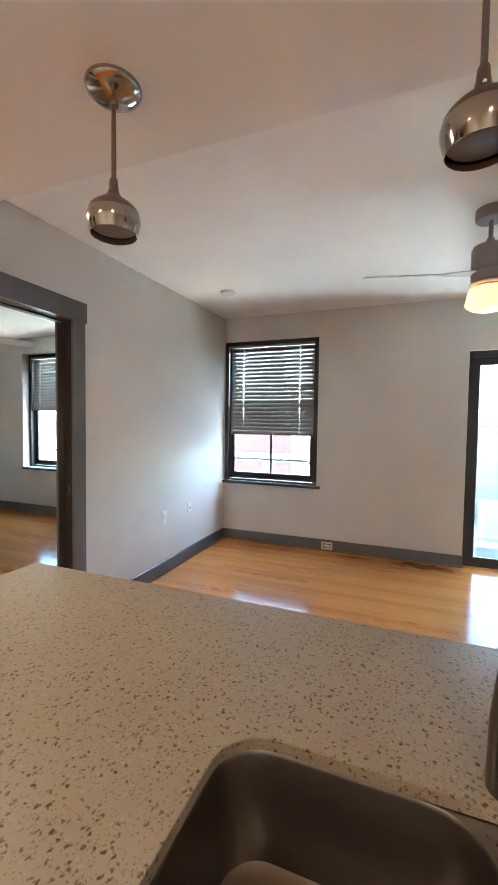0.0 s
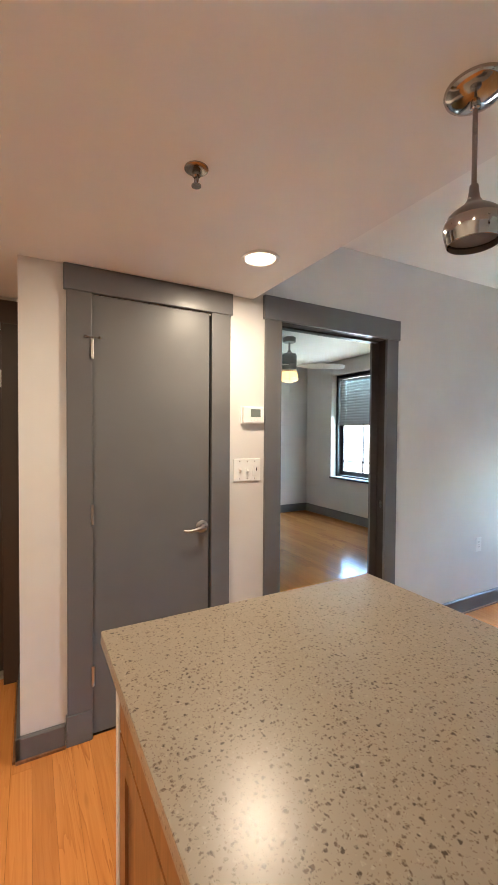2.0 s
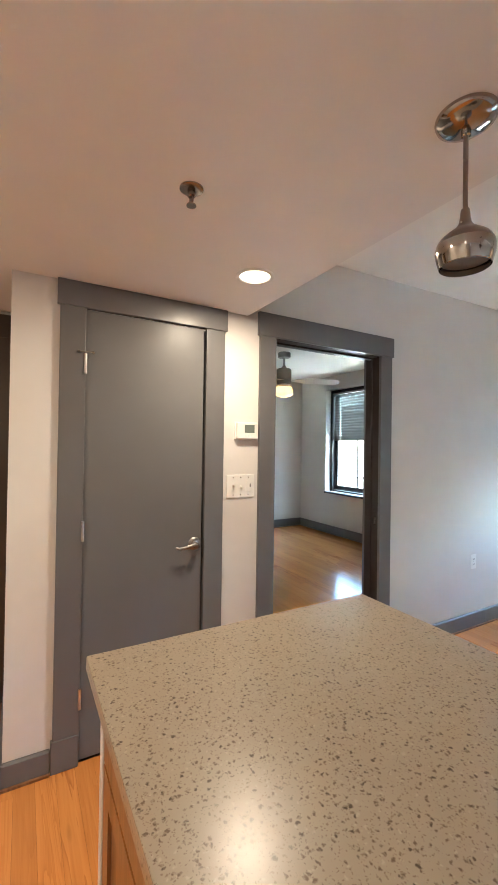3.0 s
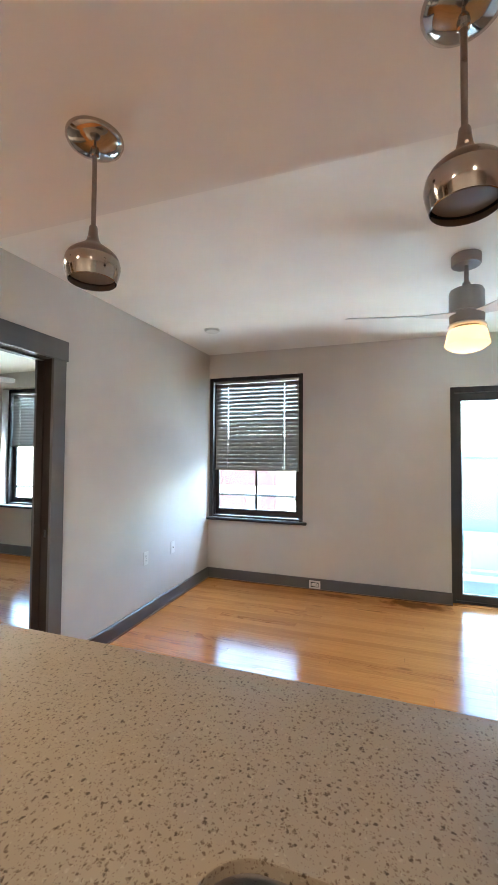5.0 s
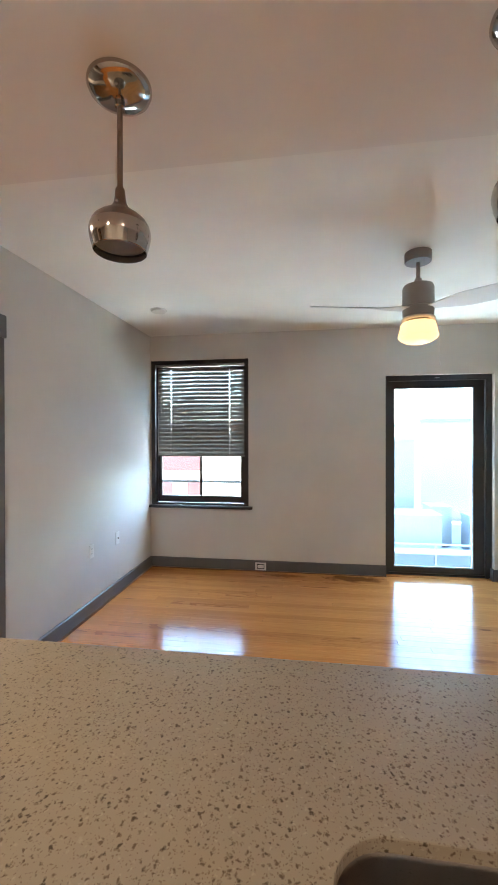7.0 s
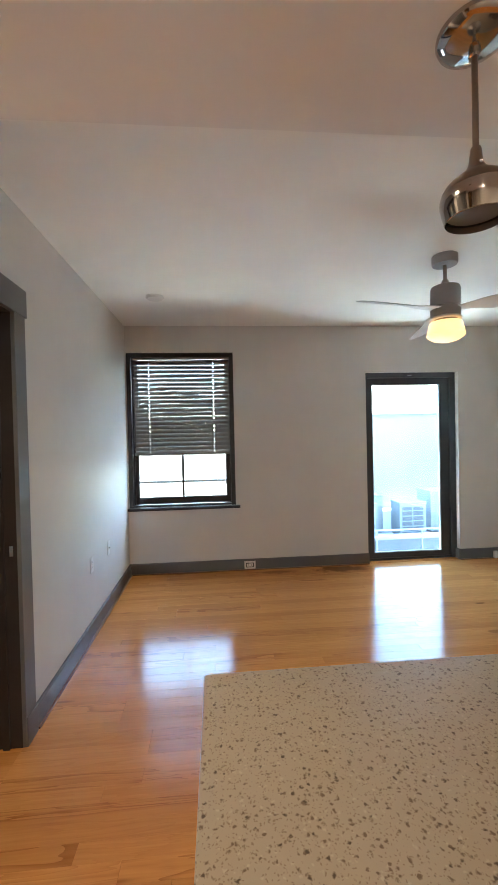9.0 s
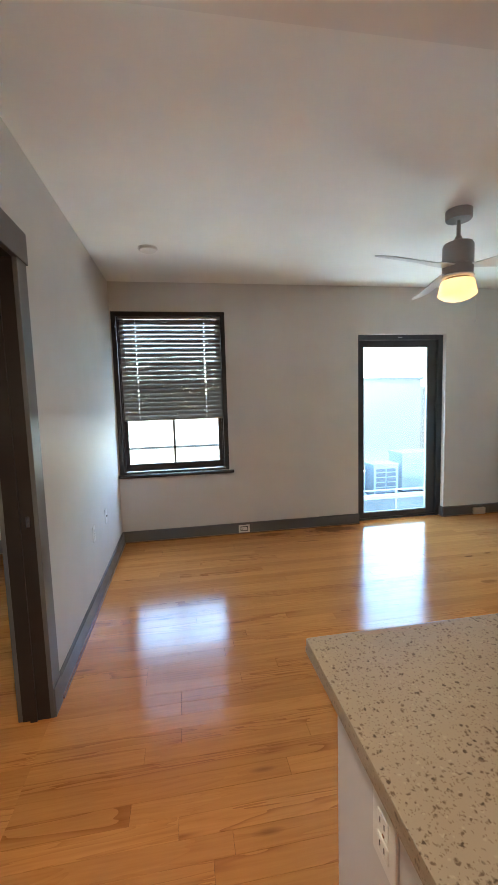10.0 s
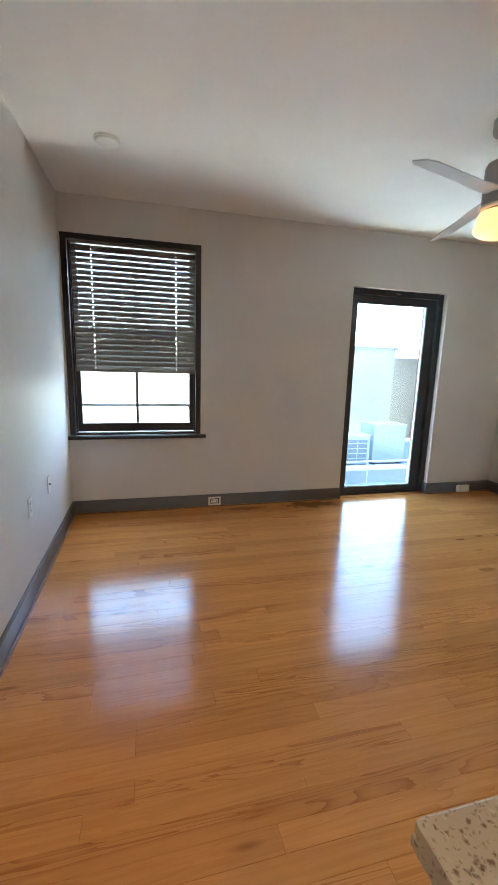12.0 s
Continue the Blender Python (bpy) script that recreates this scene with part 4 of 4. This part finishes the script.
part("carcass", boxes((BX0 + 0.036, BX1 - 0.036, BY0, BY0 + 0.018, 0.10, 0.14), (BX0 + 0.036, BX1 - 0.036, BY0, BY0 + 0.018, 0.86, BTOP),
                      (BX0 + 0.036, BX1 - 0.036, BY0, BY1 - 0.021, 0.10, 0.118)), CABINET_WOOD, island)
span = (BX1 - BX0 - 0.08) / 4
for i in range(4):
    a = BX0 + 0.040 + span * i
    front = part("cabinet_door", boxes((a + 0.002, a + 0.06, BY0 - 0.02, BY0 - 0.001, 0.115, 0.70), (a + span - 0.06, a + span - 0.002, BY0 - 0.02, BY0 - 0.001, 0.115, 0.70),
                                       (a + 0.06, a + span - 0.06, BY0 - 0.02, BY0 - 0.001, 0.115, 0.175), (a + 0.06, a + span - 0.06, BY0 - 0.02, BY0 - 0.001, 0.64, 0.70),
                                       (a + 0.06, a + span - 0.06, BY0 - 0.012, BY0 - 0.001, 0.175, 0.64)), CABINET_WOOD, island, "brown shaker cabinet door")
    part("drawer_front", soft_box(a + 0.002, a + span - 0.002, BY0 - 0.02, BY0 - 0.001, 0.71, 0.855, 0.002), CABINET_WOOD, island, "brown wood drawer front")

# ---- bathroom things ----
tub = thing("bathtub", "white enamel bathtub against the far wall", "bathtub", (-0.17, 0, 0))
part("apron", soft_box(-2.93, -2.90, -6.27, -4.53, 0.0, 0.365, 0.01), TUB, tub)
part("rim", boxes((-3.62, -2.885, -6.27, -6.18, 0.365, 0.39), (-3.62, -2.885, -4.62, -4.53, 0.365, 0.39), (-2.97, -2.885, -6.18, -4.62, 0.365, 0.39), (-3.62, -3.55, -6.18, -4.62, 0.365, 0.39)), TUB, tub)
part("basin", boxes((-3.55, -2.97, -6.18, -4.62, 0.06, 0.08), (-3.57, -3.55, -6.18, -4.62, 0.06, 0.365), (-2.97, -2.95, -6.18, -4.62, 0.06, 0.365)), TUB, tub)
rod = thing("shower_rod", "straight metal shower curtain rod", "curtain rod", (-0.17, 0, 0))
part("rod_bar", tube([(-2.92, -6.28, 1.90), (-2.92, -4.52, 1.90)], 0.0125, 12), SATIN, rod)
bath_light = thing("bathroom_light", "round flush bathroom ceiling light", "ceiling light", (-1.9, -5.1, 2.4))
part("base", turned([(0, 0), (0.13, 0), (0.13, -0.02), (0, -0.02)], 32), SATIN, bath_light)
part("diffuser", turned([(0.12, -0.02), (0.115, -0.05), (0.07, -0.075), (0, -0.082)], 32, False), SHADE_GLASS, bath_light)
lamp("bathroom_bulb", "POINT", (-1.9, -5.1, 2.28), 0.22, (1.0, 0.66, 0.36), 0.05)
# ---- outside ----
structure("ground", boxes((-600, 600, -600, 600, -4.6, -4.5)), CONCRETE, "pale street-level ground", "ground")
# added slab below the sill line, out of view: reflects sun onto the ceiling
structure("bounce_slab", boxes((-6, 6, 0.255, 1.35, -1.10, -0.42)), BOUNCE_WHITE, "unseen white slab added to bounce sunlight indoors", "roof")
deck = structure("roof_deck", boxes((-8, 16, 0.26, 9.0, -1.6, -1.10)), ROOFING, "grey flat roof outside the glass door", "roof")
terrace = thing("parapet", "pale parapet with a metal rail on the flat roof", "parapet", (0, 0, 0), "", "structure")
part("parapet_wall", boxes((-2, 12, 3.9, 4.05, -1.10, -0.80)), PARAPET, terrace)
part("coping", boxes((-2, 12, 3.86, 4.09, -0.80, -0.74)), GALVANISED, terrace)
for x in range(-1, 12, 1):
    part("rail_post", boxes((x + 0.3, x + 0.33, 3.88, 3.90, -1.10, -0.62)), GALVANISED, terrace)
part("rail", boxes((-2, 12, 3.875, 3.905, -0.62, -0.59)), GALVANISED, terrace)


def condenser(place, w, d, h, label, grille=True):
    ob = thing("air_conditioner", label, "air conditioner", place, "rooftop units")
    part("casing", soft_box(0, w, 0, d, 0.05, h, 0.012), UNIT_METAL, ob)
    for a in (0.05, w - 0.12):
        part("foot", boxes((a, a + 0.07, 0, d, 0, 0.05)), UNIT_DARK, ob)
    part("lid", soft_box(-0.015, w + 0.015, -0.015, d + 0.015, h - 0.03, h + 0.02, 0.01), UNIT_METAL, ob)
    if grille:
        for k in range(2):
            a = 0.06 + k * (w - 0.10) / 2
            part("grille_backing", boxes((a, a + (w - 0.16) / 2, -0.006, -0.001, 0.12, h - 0.10)), UNIT_DARK, ob)
            for i in range(5):
                z = 0.16 + i * (h - 0.30) / 4.5
                part("grille_bar", boxes((a, a + (w - 0.16) / 2, -0.016, -0.006, z, z + 0.02)), UNIT_METAL, ob)
    return ob


condenser((5.35, 5.0, -1.10), 0.66, 0.5, 0.86, "pale rooftop air conditioner with a dark louvred grille")
condenser((3.62, 4.9, -1.10), 1.12, 0.8, 0.88, "large pale metal rooftop unit", False)
condenser((4.72, 5.7, -1.10), 0.50, 0.6, 0.95, "pale metal rooftop box", False)
condenser((6.35, 5.4, -1.10), 0.95, 0.7, 1.05, "pale metal rooftop unit", False)


def building(name, x0, x1, y0, y1, z0, z1, material, label, columns=0, rows=0):
    ob = thing(name, label, "building", (0, 0, 0))
    part("wall", boxes((x0, x1, y0, y1, z0, z1)), material, ob)
    part("coping", boxes((x0 - 0.08, x1 + 0.08, y0 - 0.08, y1 + 0.08, z1, z1 + 0.10)), CONCRETE, ob)
    for i in range(columns):
        for j in range(rows):
            cx = x0 + (i + 0.5) * (x1 - x0) / columns
            cz = z0 + 1.6 + j * 3.1
            w = part("window", boxes((cx - 0.5, cx + 0.5, y0 - 0.05, y0 + 0.02, cz, cz + 1.6)), CONCRETE, ob)
            part("pane", boxes((cx - 0.42, cx + 0.42, y0 - 0.062, y0 - 0.051, cz + 0.08, cz + 1.52)), UNIT_DARK, w)
    return ob


building("parapet_house", 3.0, 4.75, 7.2, 7.6, -1.10, 1.45, GREY_STUCCO, "grey stucco party wall on the neighbouring roof")
building("stucco_house", 5.4, 9.2, 9.05, 14, -4.5, 2.05, STUCCO, "cream stucco rooftop wall")
building("stucco_house", 9.5, 16, 10.2, 14, -4.5, 1.75, GREY_STUCCO, "pale grey stucco rooftop wall")
# made-up block beyond the view, sized to keep sun off the roof units
building("brick_house", 9.8, 15, 1.6, 8.6, -4.5, 8.0, RED_BRICK, "unseen tall brick block added to shade the roof", 0, 0)
brick_house = building("brick_house", -11.5, -5.2, 22, 32, -4.5, 2.0, RED_BRICK, "red brick building across the street", 2, 1)
part("stone_band", boxes((-11.5, -5.21, 21.93, 21.999, -1.2, -0.62)), STUCCO, brick_house, "pale stone band course")
building("cream_house", -5.19, 9.0, 22, 34, -4.5, 1.7, STUCCO, "cream stucco building across the street", 0, 0)

# ---- floors ----
floor = structure("floor", boxes((BATH - 0.05, EAST, SOUTH, 0, -0.2, -0.016), (BW, -T, -4.08, BN, -0.2, -0.016), (BATH - T, -T, -4.6, -4.08, -0.2, -0.016)), SUBFLOOR,
                  "varnished orange pine board floor", "floor")
BOARD = 0.078
_boards = {}


def board_mesh(length):
    key = round(length, 2)
    if key not in _boards:
        bm = bmesh.new()
        rows = []
        for inset, z in ((0.0, -0.0155), (0.0, -0.0005), (0.0004, 0.0)):
            rows.append([bm.verts.new(p) for p in ((inset, inset, z), (key - inset, inset, z), (key - inset, BOARD - 0.0004 - inset, z), (inset, BOARD - 0.0004 - inset, z))])
        for a, b in zip(rows, rows[1:]):
            for i in range(4):
                j = (i + 1) % 4
                bm.faces.new((a[i], a[j], b[j], b[i]))
        bm.faces.new(rows[-1])
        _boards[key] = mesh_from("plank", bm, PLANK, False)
    return _boards[key]


rng = random.Random(11)


def lay(x0, x1, y):
    x = x0
    while x < x1 - 0.01:
        length = rng.choice((0.7, 1.0, 1.3, 1.7, 2.2, 2.6))
        if x == x0:
            length *= rng.choice((0.35, 0.6, 0.85, 1.0))
        if x1 - x - length < 0.3:
            length = x1 - x
        length = round(length, 2)
        p = new("plank", board_mesh(length))
        p.parent = floor
        p.location = (x, y, rng.uniform(-0.0004, 0.0))
        x += length + 0.0008


row = 0
y = -BOARD
while y > SOUTH - 0.02:
    start = 0.0
    if y < NOOK - 0.001 and y > -5.86:
        start = BATH - 0.05
    lay(start, EAST, y)
    if BN - 0.001 > y > -4.08:
        lay(BW, 0.0 if DWAY[0] - BOARD <= y <= DWAY[1] else -T, y)
    y -= BOARD
